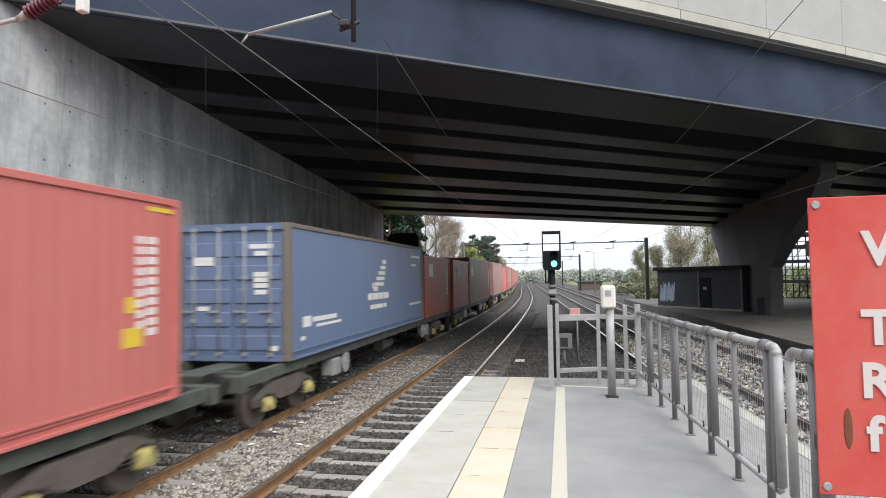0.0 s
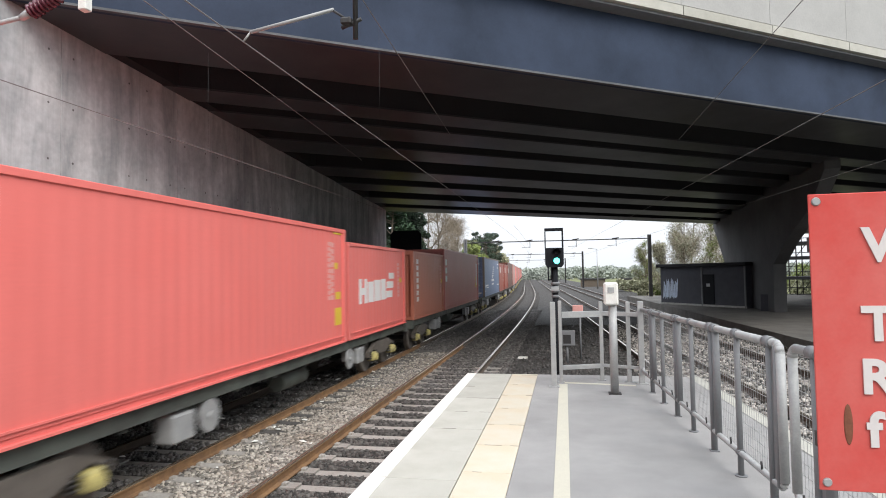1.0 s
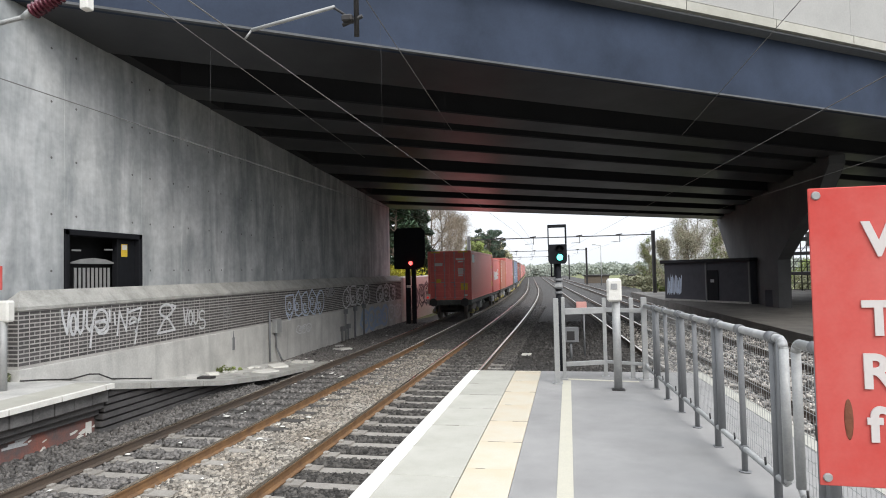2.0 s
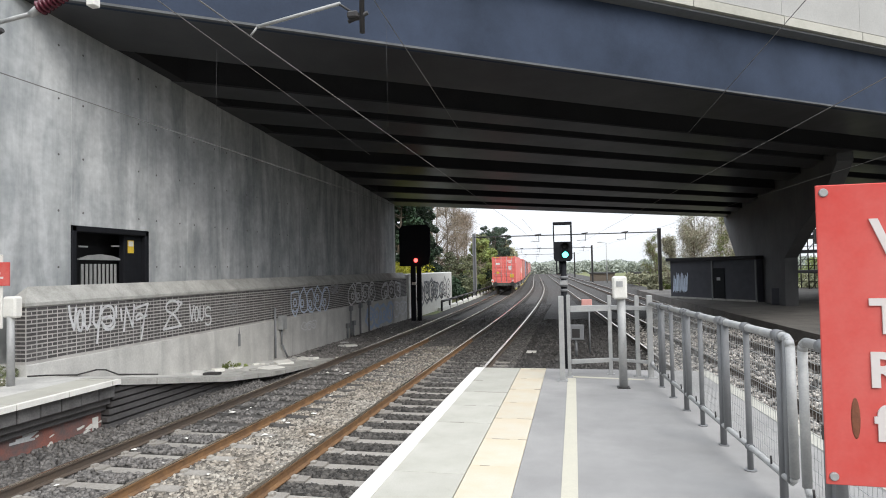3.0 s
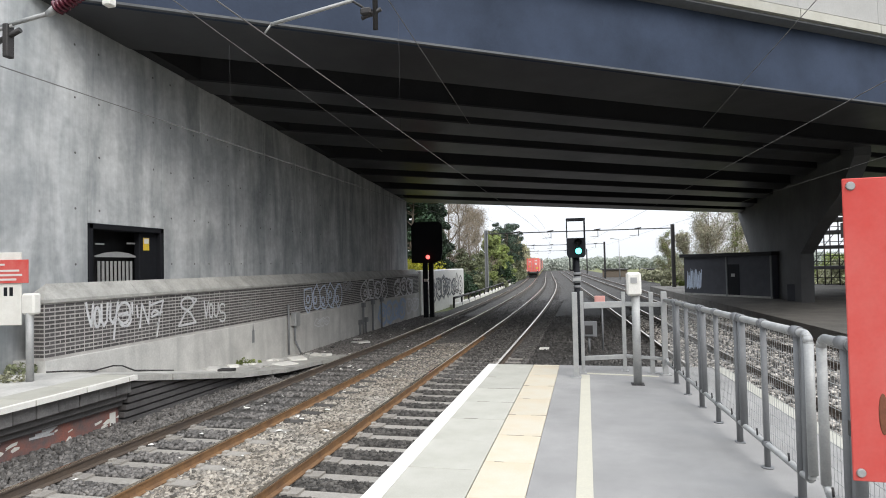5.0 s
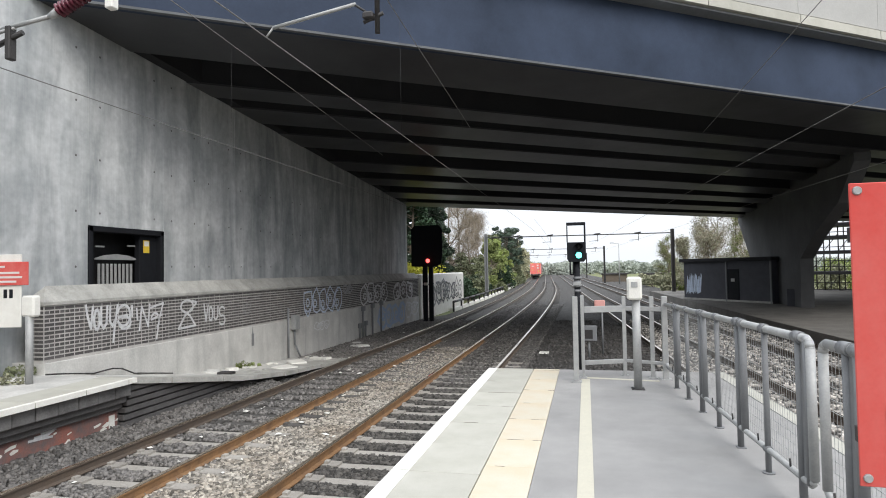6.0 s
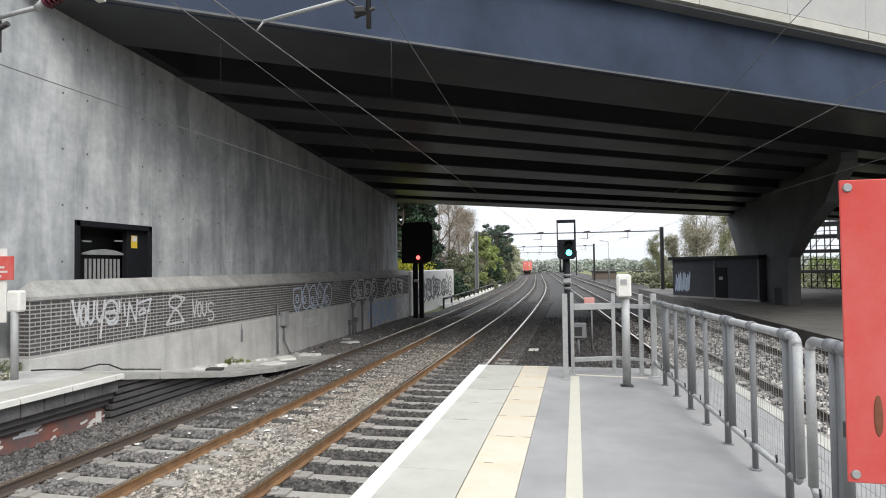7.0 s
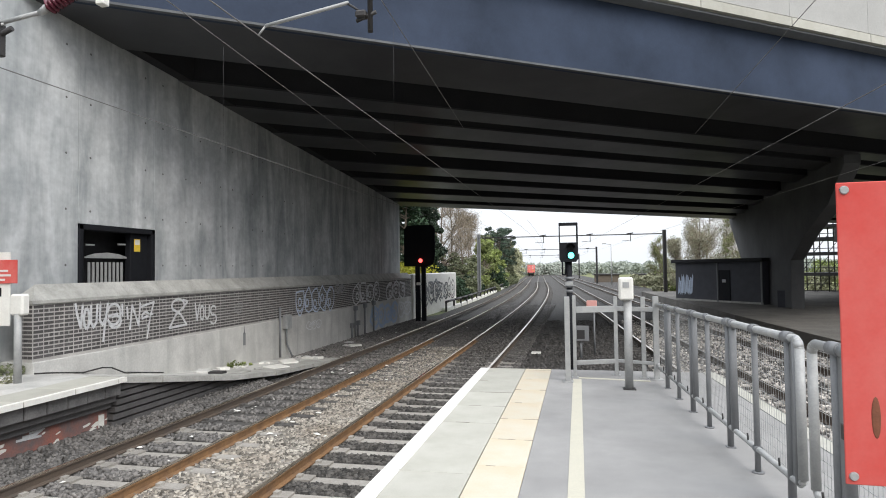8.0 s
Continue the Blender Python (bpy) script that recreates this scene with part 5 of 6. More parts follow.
def build_far_wall():
    bm = bmesh.new()
    bm_box(bm, (-10.1, 34.6, BED_Z - 0.2), (-9.45, 47.5, 1.5), bevel=0.05)
    tagged(part("wall_white", bm, M_WHITE), "pale rendered lineside wall beyond the bridge", "wall", kind="structure")
    r = random.Random(6)
    for y0, w, z0, h, mat, wd in ((35.0, 3.0, -0.7, 1.9, M_WHITE, 0.3), (38.2, 4.2, -0.6, 1.8, M_WHITE, 0.34), (42.6, 4.0, -0.6, 1.8, M_WHITE, 0.34), (35.4, 2.4, -0.3, 1.3, M_GREYPOST, 0.09), (37.0, 4.0, -0.6, 1.6, M_GREYPOST, 0.16), (40.4, 3.8, -0.3, 1.2, M_GREYPOST, 0.13), (38.6, 3.6, -0.45, 1.5, M_DARK, 0.1), (43.0, 3.6, -0.4, 1.5, M_DARK, 0.1)):
        shapes = []
        for c in range(3):
            shapes += bubble(r, (c + 0.5) / 3, 0.5 + r.uniform(-0.1, 0.1), 0.22, 0.48, 7 + c)
        scrawl(y0, z0, w, h, shapes, mat, -9.446 if mat is M_WHITE else -9.44, wd, "white sprayed patches on the lineside wall" if mat is M_WHITE else "dark sprayed letters on the lineside wall")
    verts, faces = [], []
    for y in range(62, 103, 2):
        x, k = far_line(y) - 4.3, len(verts)
        top = min(1.2, 0.1 + 0.12 * (y - 62)) - 0.008 * (y - 62) + 0.06 * math.sin(y * 1.7)
        verts += [(x, y, BED_Z - 0.2), (x - 0.18, y, top), (x - 0.6, y, top), (x - 0.6, y, BED_Z - 0.2)]
        if k:
            faces += [(k - 4 + a, k - 4 + (a + 1) % 4, k + (a + 1) % 4, k + a) for a in range(4)]
    faces += [(3, 2, 1, 0), (k, k + 1, k + 2, k + 3)]
    tagged(new("wall_stone", raw_mesh("wall_stone", verts, faces, M_STONEWALL)), "grey battered stone wall under the trees", "wall", kind="structure")
    t = thing("low_barrier", "low black rail over a white kerb along the track", "barrier")
    for i in range(19):
        y = 41.5 + i * 3.0
        x, x2 = far_line(y) - 2.45, far_line(y + 3) - 2.45
        bm = bmesh.new()
        bm_box(bm, (x - 0.06, y - 0.06, BED_Z - 0.1), (x + 0.06, y + 0.06, BED_Z + 0.62))
        part("post", bm, M_DARK, t)
        bm = bmesh.new()
        bm_tube(bm, (x, y, BED_Z + 0.62), (x2, y + 3, BED_Z + 0.62), 0.08, sides=6)
        part("rail", bm, M_DARK, t)
        bm = bmesh.new()
        h = 0.17
        bm_prism(bm, [(x - 0.3, y + 0.05), (x + 0.05, y + 0.05), (x2 + 0.05, y + 3.0), (x2 - 0.3, y + 3.0)], BED_Z - 0.1, BED_Z + h, "z")
        part("kerb", bm, M_WHITE, t, "white painted kerb stone")
    m = thing("marker_post", "small red and white box on a thin post", "marker", pose(0.46, 20.8, BED_Z))
    bm = bmesh.new()
    bm_tube(bm, (0, 0, 0), (0, 0, 1.45), 0.03, sides=8)
    part("post", bm, M_GREYPOST, m)
    bm = bmesh.new()
    bm_box(bm, (-0.24, -0.05, 1.4), (0.1, 0.1, 1.78), bevel=0.02)
    part("box", bm, material("faded_pink_panel", (0.75, 0.36, 0.32), 0.6, second=(0.7, 0.42, 0.38), scale=6), m)
    c = thing("lineside_cabinet", "small grey lineside cabinet on legs", "cabinet", pose(0.02, 20.0, BED_Z))
    bm = bmesh.new()
    bm_box(bm, (-0.2, -0.12, 0.55), (0.25, 0.12, 1.02), bevel=0.015)
    part("body", bm, M_GREYPOST, c)
    bm = bmesh.new()
    bm_box(bm, (-0.12, -0.127, 0.62), (0.12, -0.12, 0.9))
    part("door", bm, M_DARK, c)
    bm = bmesh.new()
    bm_tube(bm, (0, 0, 0), (0, 0, 0.56), 0.04, sides=8)
    part("leg", bm, M_GREYPOST, c)
    bm = bmesh.new()
    bm_box(bm, (-0.16, -0.22, 0), (0.16, 0.22, 0.035), bevel=0.01)
    tagged(part("ground_slab", bm, M_WHITE, m=pose(-1.45, 20.8, BED_Z + 0.02)), "pale flat slab lying between the tracks", "slab")


build_far_wall()


# ---- trees and scrub ----
def leaf_cloud(centres, radii, count, size, seed, flat=1.0):
    rng = np.random.default_rng(seed)
    c, rad = np.array(centres, float), np.array(radii, float)
    k = rng.integers(0, len(c), count)
    d = rng.normal(size=(count, 3))
    d /= np.linalg.norm(d, axis=1)[:, None]
    p = c[k] + d * (rad[k] * rng.uniform(0.35, 1.08, count) ** 0.6)[:, None] * np.array((1, 1, flat))
    u = rng.normal(size=(count, 3))
    u /= np.linalg.norm(u, axis=1)[:, None]
    w = np.cross(u, rng.normal(size=(count, 3)))
    w /= np.linalg.norm(w, axis=1)[:, None]
    s = size * rng.uniform(0.5, 1.3, count)[:, None]
    v = np.stack([p - u * s, p + w * s * 0.55, p + u * s, p - w * s * 0.55], 1).reshape(-1, 3)
    return v, np.arange(count * 4).reshape(-1, 4)


def mesh_from(name, v, f, mat):
    me = bpy.data.meshes.new(name)
    me.vertices.add(len(v))
    me.vertices.foreach_set("co", v.ravel())
    me.loops.add(f.size)
    me.loops.foreach_set("vertex_index", f.ravel())
    me.polygons.add(len(f))
    me.polygons.foreach_set("loop_start", np.arange(len(f)) * f.shape[1])
    me.update(calc_edges=True)
    me.materials.append(mat)
    return me


def bush(x, y, w, h, seed, leaf, count, size, label, base=BED_Z - 0.06):
    rng = random.Random(seed)
    t = thing("bush", label, "bush", pose(x, y, base), group="scrub by the line")
    bm = bmesh.new()
    cs, rs = [], []
    for i in range(7):
        c = Vector((rng.uniform(-w, w) * 0.5, rng.uniform(-w, w) * 0.5, h * rng.uniform(0.25, 0.75)))
        cs.append(c)
        rs.append(h * rng.uniform(0.22, 0.36))
        bm_tube(bm, (c.x * 0.2, c.y * 0.2, -0.1), c, 0.05, 0.015, sides=5, caps=False)
    part("stems", bm, M_BARK, t)
    v, f = leaf_cloud(cs, rs, count, size, seed)
    o = new("foliage", mesh_from("foliage", v, f, leaf))
    o.parent = t
    return t


def limb_tree(x, y, h, seed, label, twigs=3600, leaf=None, buds=0, size=0.08):
    """A tall bare tree: a leaning bole, ascending limbs and a haze of fine twigs."""
    rng = random.Random(seed)
    t = thing("tree", label, "tree", pose(x, y, BED_Z - 0.06), group="trees by the line")
    bm, ends = bmesh.new(), []
    p = Vector((0, 0, -0.2))
    lean = Vector((rng.uniform(-0.07, 0.07), rng.uniform(-0.05, 0.05), 1))
    bole, r = [p.copy()], h * 0.017
    for k in range(8):
        q = p + (lean + Vector((rng.uniform(-0.12, 0.12), rng.uniform(-0.12, 0.12), 0))) * (h / 8.6)
        bm_tube(bm, p, q, r, r * 0.82, sides=7, caps=False)
        p, r = q, r * 0.82
        bole.append(p.copy())
    part("trunk", bm, M_BARK, t)
    bm = bmesh.new()
    for k in range(16):
        i = rng.randint(2, 8)
        a = rng.uniform(0, 6.283)
        d = Vector((math.cos(a), math.sin(a), rng.uniform(0.35, 1.3))).normalized()
        base, length, rad = bole[i], h * rng.uniform(0.14, 0.3) * (1.15 - i / 11), h * 0.0065
        for j in range(4):
            nxt = base + d * length / 4
            bm_tube(bm, base, nxt, rad, rad * 0.7, sides=5, caps=False)
            for q in range(3):
                e = (d + Vector((rng.gauss(0, 0.6), rng.gauss(0, 0.6), rng.gauss(0.25, 0.4)))).normalized()
                tip = nxt + e * length * rng.uniform(0.25, 0.5)
                bm_tube(bm, nxt, tip, rad * 0.45, 0.008, sides=4, caps=False)
                ends.append((nxt + tip) / 2)
                ends.append(tip)
            base, rad = nxt, rad * 0.7
            d = (d + Vector((rng.gauss(0, 0.15), rng.gauss(0, 0.15), 0.12))).normalized()
    part("branching", bm, M_BARK, t)["kind"] = "stuff"
    rg = np.random.default_rng(seed)
    c = np.array(ends)[rg.integers(0, len(ends), twigs)] + rg.normal(size=(twigs, 3)) * h * 0.035
    d = rg.normal(size=(twigs, 3)) + np.array((0, 0, 0.7))
    d /= np.linalg.norm(d, axis=1)[:, None]
    w = np.cross(d, rg.normal(size=(twigs, 3)))
    w *= (0.009 / np.linalg.norm(w, axis=1))[:, None]
    ln = rg.uniform(0.18, 0.55, twigs)[:, None]
    v = np.stack([c - d * ln - w, c - d * ln + w, c + d * ln], 1).reshape(-1, 3)
    o = new("twig_haze", mesh_from("twig_haze", v, np.arange(twigs * 3).reshape(-1, 3), M_TWIG))
    o.parent = t
    o["kind"] = "stuff"
    if leaf:
        v, f = leaf_cloud(ends, [h * 0.06] * len(ends), buds, size, seed)
        o = new("crown", mesh_from("crown", v, f, leaf))
        o.parent = t
    return t


def dense_tree(x, y, h, w, seed, leaf, label, count=9000, size=0.14, low=0.12, top=0.25):
    """A tree in leaf from near the ground up, in uneven clumps; top: its width at the head against the middle."""
    rng = random.Random(seed)
    t = thing("tree", label, "tree", pose(x, y, BED_Z - 0.06), group="trees by the line")
    bm = bmesh.new()
    bm_tube(bm, (0, 0, -0.2), (rng.uniform(-0.2, 0.2), 0, h * 0.55), h * 0.02, h * 0.012, sides=7, caps=False)
    bm_tube(bm, (0, 0, h * 0.5), (rng.uniform(-0.3, 0.3), 0, h * 0.93), h * 0.012, 0.02, sides=6, caps=False)
    cs, rs = [], []
    for i in range(64):
        z = rng.uniform(low, 0.97)
        reach = w * ((0.55 + 0.45 * math.sin(math.pi * min(1, z * 1.5))) if z < 0.5 else (1 + (top - 1) * (z - 0.5) / 0.5)) * rng.uniform(0.35, 1.0)
        a = rng.uniform(0, 6.283)
        c = Vector((reach * math.cos(a), reach * math.sin(a), z * h))
        bm_tube(bm, (0, 0, max(0.1, z * h - reach * 0.5)), c, 0.05, 0.012, sides=4, caps=False)
        cs.append(c)
        rs.append(w * rng.uniform(0.12, 0.28))
    part("trunk", bm, M_BARK, t)
    v, f = leaf_cloud(cs, rs, count, size, seed, 0.75)
    o = new("crown", mesh_from("crown", v, f, leaf))
    o.parent = t
    return t


def build_trees():
    ever = "dark evergreen tree behind the lineside wall"
    for x, y, h, w, s in ((-12.9, 45, 9.5, 2.4, 1), (-13.4, 49, 10.5, 2.6, 2), (-14.9, 54, 12, 3.0, 3), (-14.4, 57, 9, 2.2, 4), (-11.9, 46.5, 6.5, 1.5, 5)):
        dense_tree(x, y, h, w, s, M_LEAFDARK, ever, 16000, 0.13, 0.1, 0.4)
    bare = "bare spring tree with fine brown twigs"
    for x, y, h, s in ((-14.4, 62, 13.5, 11), (-13.2, 65, 12.5, 12), (-13.0, 70, 11.5, 14), (-12.6, 75, 9.5, 16), (-15.6, 69, 13.0, 17), (-13.8, 80, 10.0, 18)):
        limb_tree(x, y, h, s, bare)
    leafy = "tree in fresh spring leaf beside the line"
    # the farthest trees take the pale leaf, distance haze put into its colour
    for x, y, h, w, s, m in ((-12.4, 82, 6.4, 1.9, 21, M_LEAFGREEN), (-13.3, 88, 7.4, 2.0, 22, M_LEAFGREEN), (-12.2, 92, 6.0, 1.8, 23, M_LEAFGREEN), (-14.2, 96, 8.2, 2.4, 24, M_LEAFDULL), (-13.6, 108, 8.2, 2.4, 27, M_LEAFDULL), (-14.4, 122, 9.2, 2.6, 28, M_LEAFDULL), (-15.4, 138, 9.0, 2.6, 29, M_LEAFPALE), (-16.6, 156, 9.0, 2.8, 30, M_LEAFPALE), (-18.4, 180, 8.6, 3.0, 51, M_LEAFPALE), (-20.6, 210, 8.4, 3.2, 52, M_LEAFPALE)):
        dense_tree(x, y, h, w, s, m, leafy, 7000, 0.17, 0.05, 0.5)
    for x, y, h, w, s in ((-12.6, 100, 9.6, 2.1, 25), (-13.8, 104, 10.2, 2.4, 26), (-13.2, 114, 10.2, 2.0, 53)):
        dense_tree(x, y, h, w, s, M_CONIFER, "dark flat-topped conifer beside the line", 8000, 0.13, 0.35, 0.85)
    for x, y, h, w, s in ((-13.0, 60, 4.5, 2.0, 54), (-12.6, 67, 4.0, 1.8, 55), (-12.8, 74, 4.5, 1.9, 56)):
        dense_tree(x, y, h, w, s, M_LEAFDULL, "dull green undergrowth below the bare trees", 5000, 0.12, 0.05, 0.6)
    for x, y, w, h, s, m in ((-13.2, 56, 3, 2.4, 31, M_LEAFDARK), (-12.8, 64, 3, 2.2, 32, M_LEAFDARK), (-12.6, 72, 4, 2.6, 33, M_LEAFGREEN), (-13.2, 82, 4, 3, 34, M_LEAFDARK), (-13.8, 92, 4, 3, 35, M_LEAFGREEN), (-11.4, 88, 1.6, 3.4, 36, M_LEAFDARK), (-10.9, 52.5, 1.6, 2.4, 39, M_LEAFDARK), (-10.6, 55.5, 1.8, 2.2, 44, M_LEAFDARK), (-11.0, 59.5, 1.6, 2.0, 45, M_LEAFDULL), (-11.2, 63.0, 2.0, 1.9, 57, M_LEAFDULL), (-11.4, 67.0, 2.0, 1.4, 58, M_LEAFDARK), (-10.9, 76, 1.8, 1.3, 46, M_LEAFDULL), (-11.6, 98, 2.5, 2.2, 47, M_LEAFDULL), (-12.8, 112, 3, 2.4, 48, M_LEAFDULL), (-15, 106, 5, 3, 37, M_LEAFPALE), (-16.6, 122, 5, 3, 38, M_LEAFGREEN)):
        bush(x, y, w, h, s, m, 3500, 0.13, "dense dark-leaved lineside bush")
    for x, y, s in ((-11.7, 37.0, 41), (-11.75, 40.0, 42), (-11.7, 43.0, 43), (-11.7, 45.6, 49)):
        bush(x, y, 1.6, 3.7, s, M_GORSE, 6500, 0.09, "bright yellow-green hedge behind the wall")
    for i, (x, y, h, m) in enumerate(((9.5, 64, 5.5, M_LEAFPALE), (12.0, 66, 8.2, M_LEAFPALE), (14.6, 68, 8.8, M_LEAFGREEN), (17.2, 70, 9.8, M_BLOSSOM), (13.4, 76, 9.0, M_LEAFPALE), (19.0, 76, 11.0, M_BLOSSOM), (22.5, 82, 12, M_LEAFPALE), (10.4, 84, 6.5, M_LEAFGREEN), (16.4, 86, 11.0, M_BLOSSOM), (21, 92, 13, M_BLOSSOM))):
        limb_tree(x, y, h, 60 + i, "thin budding tree at the edge of the yard", 2600, m, 4200, 0.075)
    for i, (x, y, w, h) in enumerate(((9.0, 70, 4, 2.0), (11.5, 76, 5, 2.4), (9.5, 90, 5, 2.2), (16, 84, 6, 3), (13, 104, 7, 3), (20, 100, 7, 3.4), (22, 68, 5, 3.0), (27, 74, 5, 3.6))):
        bush(x, y, w, h, 80 + i, M_LEAFGREEN if i % 2 else M_LEAFPALE, 3200, 0.15, "low scrub beside the sidings")


build_trees()


def build_weeds():
    for x, y, z, h, n, m in ((-9.2, 15.2, -0.85, 0.24, 260, M_LEAFGREEN), (-9.3, 15.8, -0.9, 0.14, 120, M_LEAFGREEN), (-9.85, 8.9, 0.0, 0.28, 260, M_LEAFDULL), (-9.3, 8.2, 0.0, 0.2, 200, M_LEAFPALE), (-0.7, 13.2, BED_Z, 0.3, 260, M_LEAFGREEN), (0.4, 12.0, BED_Z, 0.3, 260, M_LEAFGREEN), (-0.3, 14.5, BED_Z, 0.2, 220, M_LEAFPALE), (0.9, 13.4, BED_Z, 0.25, 220, M_LEAFGREEN)):
        t = thing("weed_clump", "small clump of green weeds growing by concrete", "weeds", pose(x, y, z), group="weeds")
        v, f = leaf_cloud([(0.0, 0.0, h * 0.35), (0.15, 0.1, h * 0.2), (-0.2, 0.05, h * 0.2)], [h * 0.5, h * 0.4, h * 0.4], n, 0.035, int(n + y * 10))
        v[:, 2] = np.maximum(v[:, 2], 0.0)
        o = new("leaf_tuft", mesh_from("leaf_tuft", v, f, m))
        o.parent = t
        o["kind"] = "stuff"


build_weeds()


def build_distance():
    rng = np.random.default_rng(9)
    cs, rs = [], []
    for i in range(300):
        x = rng.uniform(-60, 120)
        y = rng.uniform(230, 330)
        cs.append((x, y, rng.uniform(-0.5, 2.0)))
        rs.append(rng.uniform(1.6, 3.4))
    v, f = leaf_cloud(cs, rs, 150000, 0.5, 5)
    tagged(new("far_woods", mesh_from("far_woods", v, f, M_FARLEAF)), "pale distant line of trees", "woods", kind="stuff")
    lp = thing("lamp_post", "tall thin pale street lamp beyond the sidings", "lamp post", pose(5.3, 104, BED_Z))
    bm = bmesh.new()
    bm_tube(bm, (0, 0, 0), (0, 0, 6.6), 0.1, 0.06, sides=8)
    part("column", bm, M_GALV, lp)
    bm = bmesh.new()
    bm_tube(bm, (0, 0, 6.55), (-1.0, 0, 6.7), 0.05, sides=6)
    bm_box(bm, (-1.4, -0.12, 6.64), (-0.8, 0.12, 6.78))
    part("lantern", bm, M_GALV, lp)
    for x, y, z in ((8.2, 97, 1.6), (3.0, 120, 1.4)):
        s = thing("lineside_shed", "low brown lineside shed in the distance", "shed", pose(x, y, BED_Z - 0.06), group="distant sheds")
        bm = bmesh.new()
        bm_box(bm, (0, 0, 0), (4.5, 3, z))
        part("wall_block", bm, M_BARK, s)
        bm = bmesh.new()
        bm_box(bm, (-0.2, -0.2, z), (4.7, 3.2, z + 0.25))
        part("roof", bm, M_DARK, s)


# distance haze is painted as this pale grey-green; no air is built
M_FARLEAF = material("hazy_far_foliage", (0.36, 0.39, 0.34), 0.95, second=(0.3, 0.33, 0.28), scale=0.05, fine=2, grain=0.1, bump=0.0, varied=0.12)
build_distance()


# ---- bricks of the boundary wall, the nearest as pieces of their own ----
def build_bricks():
    x, bl, bh = -9.5, 0.225, 0.075
    bm = bmesh.new()
    bm_box(bm, (-0.06, 0.004, 0.004), (0.0, bl - 0.02, bh - 0.021))
    long_brick = mesh_of("brick", bm, M_BRICK)
    bm = bmesh.new()
    bm_box(bm, (-0.06, 0.004, 0.004), (0.0, bl / 2 - 0.02, bh - 0.021))
    short_brick = mesh_of("brick", bm, M_BRICK)
    verts, faces = [], []
    rng = random.Random(2)
    made = 0
    for row in range(13):
        z = 0.205 + row * bh + (0.05 if row == 0 else 0.05)
        header = row % 2
        y = 9.12
        while y < 34.2:
            step = bl / 2 if header else bl
            proud = rng.uniform(-0.001, 0.003)
            if y < 9.12 + (2.7 if not header else 1.35) and made < 300:
                o = new("brick", short_brick if header else long_brick)
                o.parent = BOUNDARY_WALL
                o.matrix_basis = pose(x + proud, y, z)
                made += 1
            else:
                k = len(verts)
                a, b = y + 0.004, y + step - 0.02
                for px in (x - 0.05, x + proud):
                    for py in (a, b):
                        for pz in (z + 0.004, z + bh - 0.021):
                            verts.append((px, py, pz))
                for q in ((0, 1, 3, 2), (4, 6, 7, 5), (0, 4, 5, 1), (2, 3, 7, 6), (0, 2, 6, 4), (1, 5, 7, 3)):
                    faces.append(tuple(k + i for i in q))
            y += step
    # the end face of the wall
    for row in range(13):
        z = 0.255 + row * bh
        n = 2 if row % 2 else 4
        for i in range(n):
            w = 0.385 / n
            k = len(verts)
            for px in (-9.89 + i * w + 0.004, -9.89 + (i + 1) * w - 0.006):
                for py in (9.1, 9.15):
                    for pz in (z + 0.004, z + bh - 0.021):
                        verts.append((px, py, pz))
            for q in ((0, 1, 3, 2), (4, 6, 7, 5), (0, 4, 5, 1), (2, 3, 7, 6), (0, 2, 6, 4), (1, 5, 7, 3)):
                faces.append(tuple(k + i for i in q))
    o = new("brick_courses", raw_mesh("brick_courses", verts, faces, M_BRICK))
    o.parent = BOUNDARY_WALL
    o["kind"] = "stuff"


build_bricks()


# ---- the freight train ----
def paint(name, c, worn=None, rough=0.42):
    return material(name, c, rough, spec=0.35, second=worn or tuple(v * 0.8 for v in c), scale=0.9, mix=0.55, fine=30, grain=0.05, bump=0.04,
                    streak=tuple(v * 0.6 + 0.02 for v in c), streak_amount=0.15)


P_RED = paint("bright_red_container_paint", (0.8, 0.185, 0.16), (0.81, 0.21, 0.185))
P_RED2 = paint("dull_red_container_paint", (0.55, 0.165, 0.145), (0.57, 0.19, 0.165))
P_ORANGE = paint("orange_brown_container_paint", (0.5, 0.165, 0.105), (0.53, 0.195, 0.13))
P_BLUE = paint("blue_container_paint", (0.15, 0.2, 0.32), (0.17, 0.22, 0.33))
P_BROWN = paint("brown_container_paint", (0.32, 0.075, 0.05), (0.35, 0.1, 0.07))
P_DARKBROWN = paint("dark_brown_container_paint", (0.16, 0.065, 0.048), (0.11, 0.05, 0.04))
P_PINK = paint("faded_pink_container_paint", (0.45, 0.25, 0.22), (0.5, 0.3, 0.27))
M_MARK = material("white_container_marking", (0.78, 0.76, 0.74), 0.6, second=(0.7, 0.68, 0.66), scale=4, grain=0.04, bump=0.0)
M_FADED = material("faded_pink_marking", (0.78, 0.4, 0.36), 0.6, second=(0.72, 0.33, 0.29), scale=4, grain=0.04, bump=0.0)
M_UNDER = material("grimy_green_underframe", (0.11, 0.125, 0.105), 0.7, second=(0.05, 0.049, 0.044), scale=2.5, mix=0.9, fine=30, grain=0.15, bump=0.2)
M_WHEEL = material("rusty_brown_wheel", (0.17, 0.15, 0.13), 0.7, metal=0.3, second=(0.06, 0.05, 0.04), scale=5, fine=40, grain=0.12, bump=0.2)
M_FRAME = material("rusty_grey_container_frame", (0.2, 0.17, 0.14), 0.6, second=(0.13, 0.1, 0.085), scale=3, grain=0.08, bump=0.1)
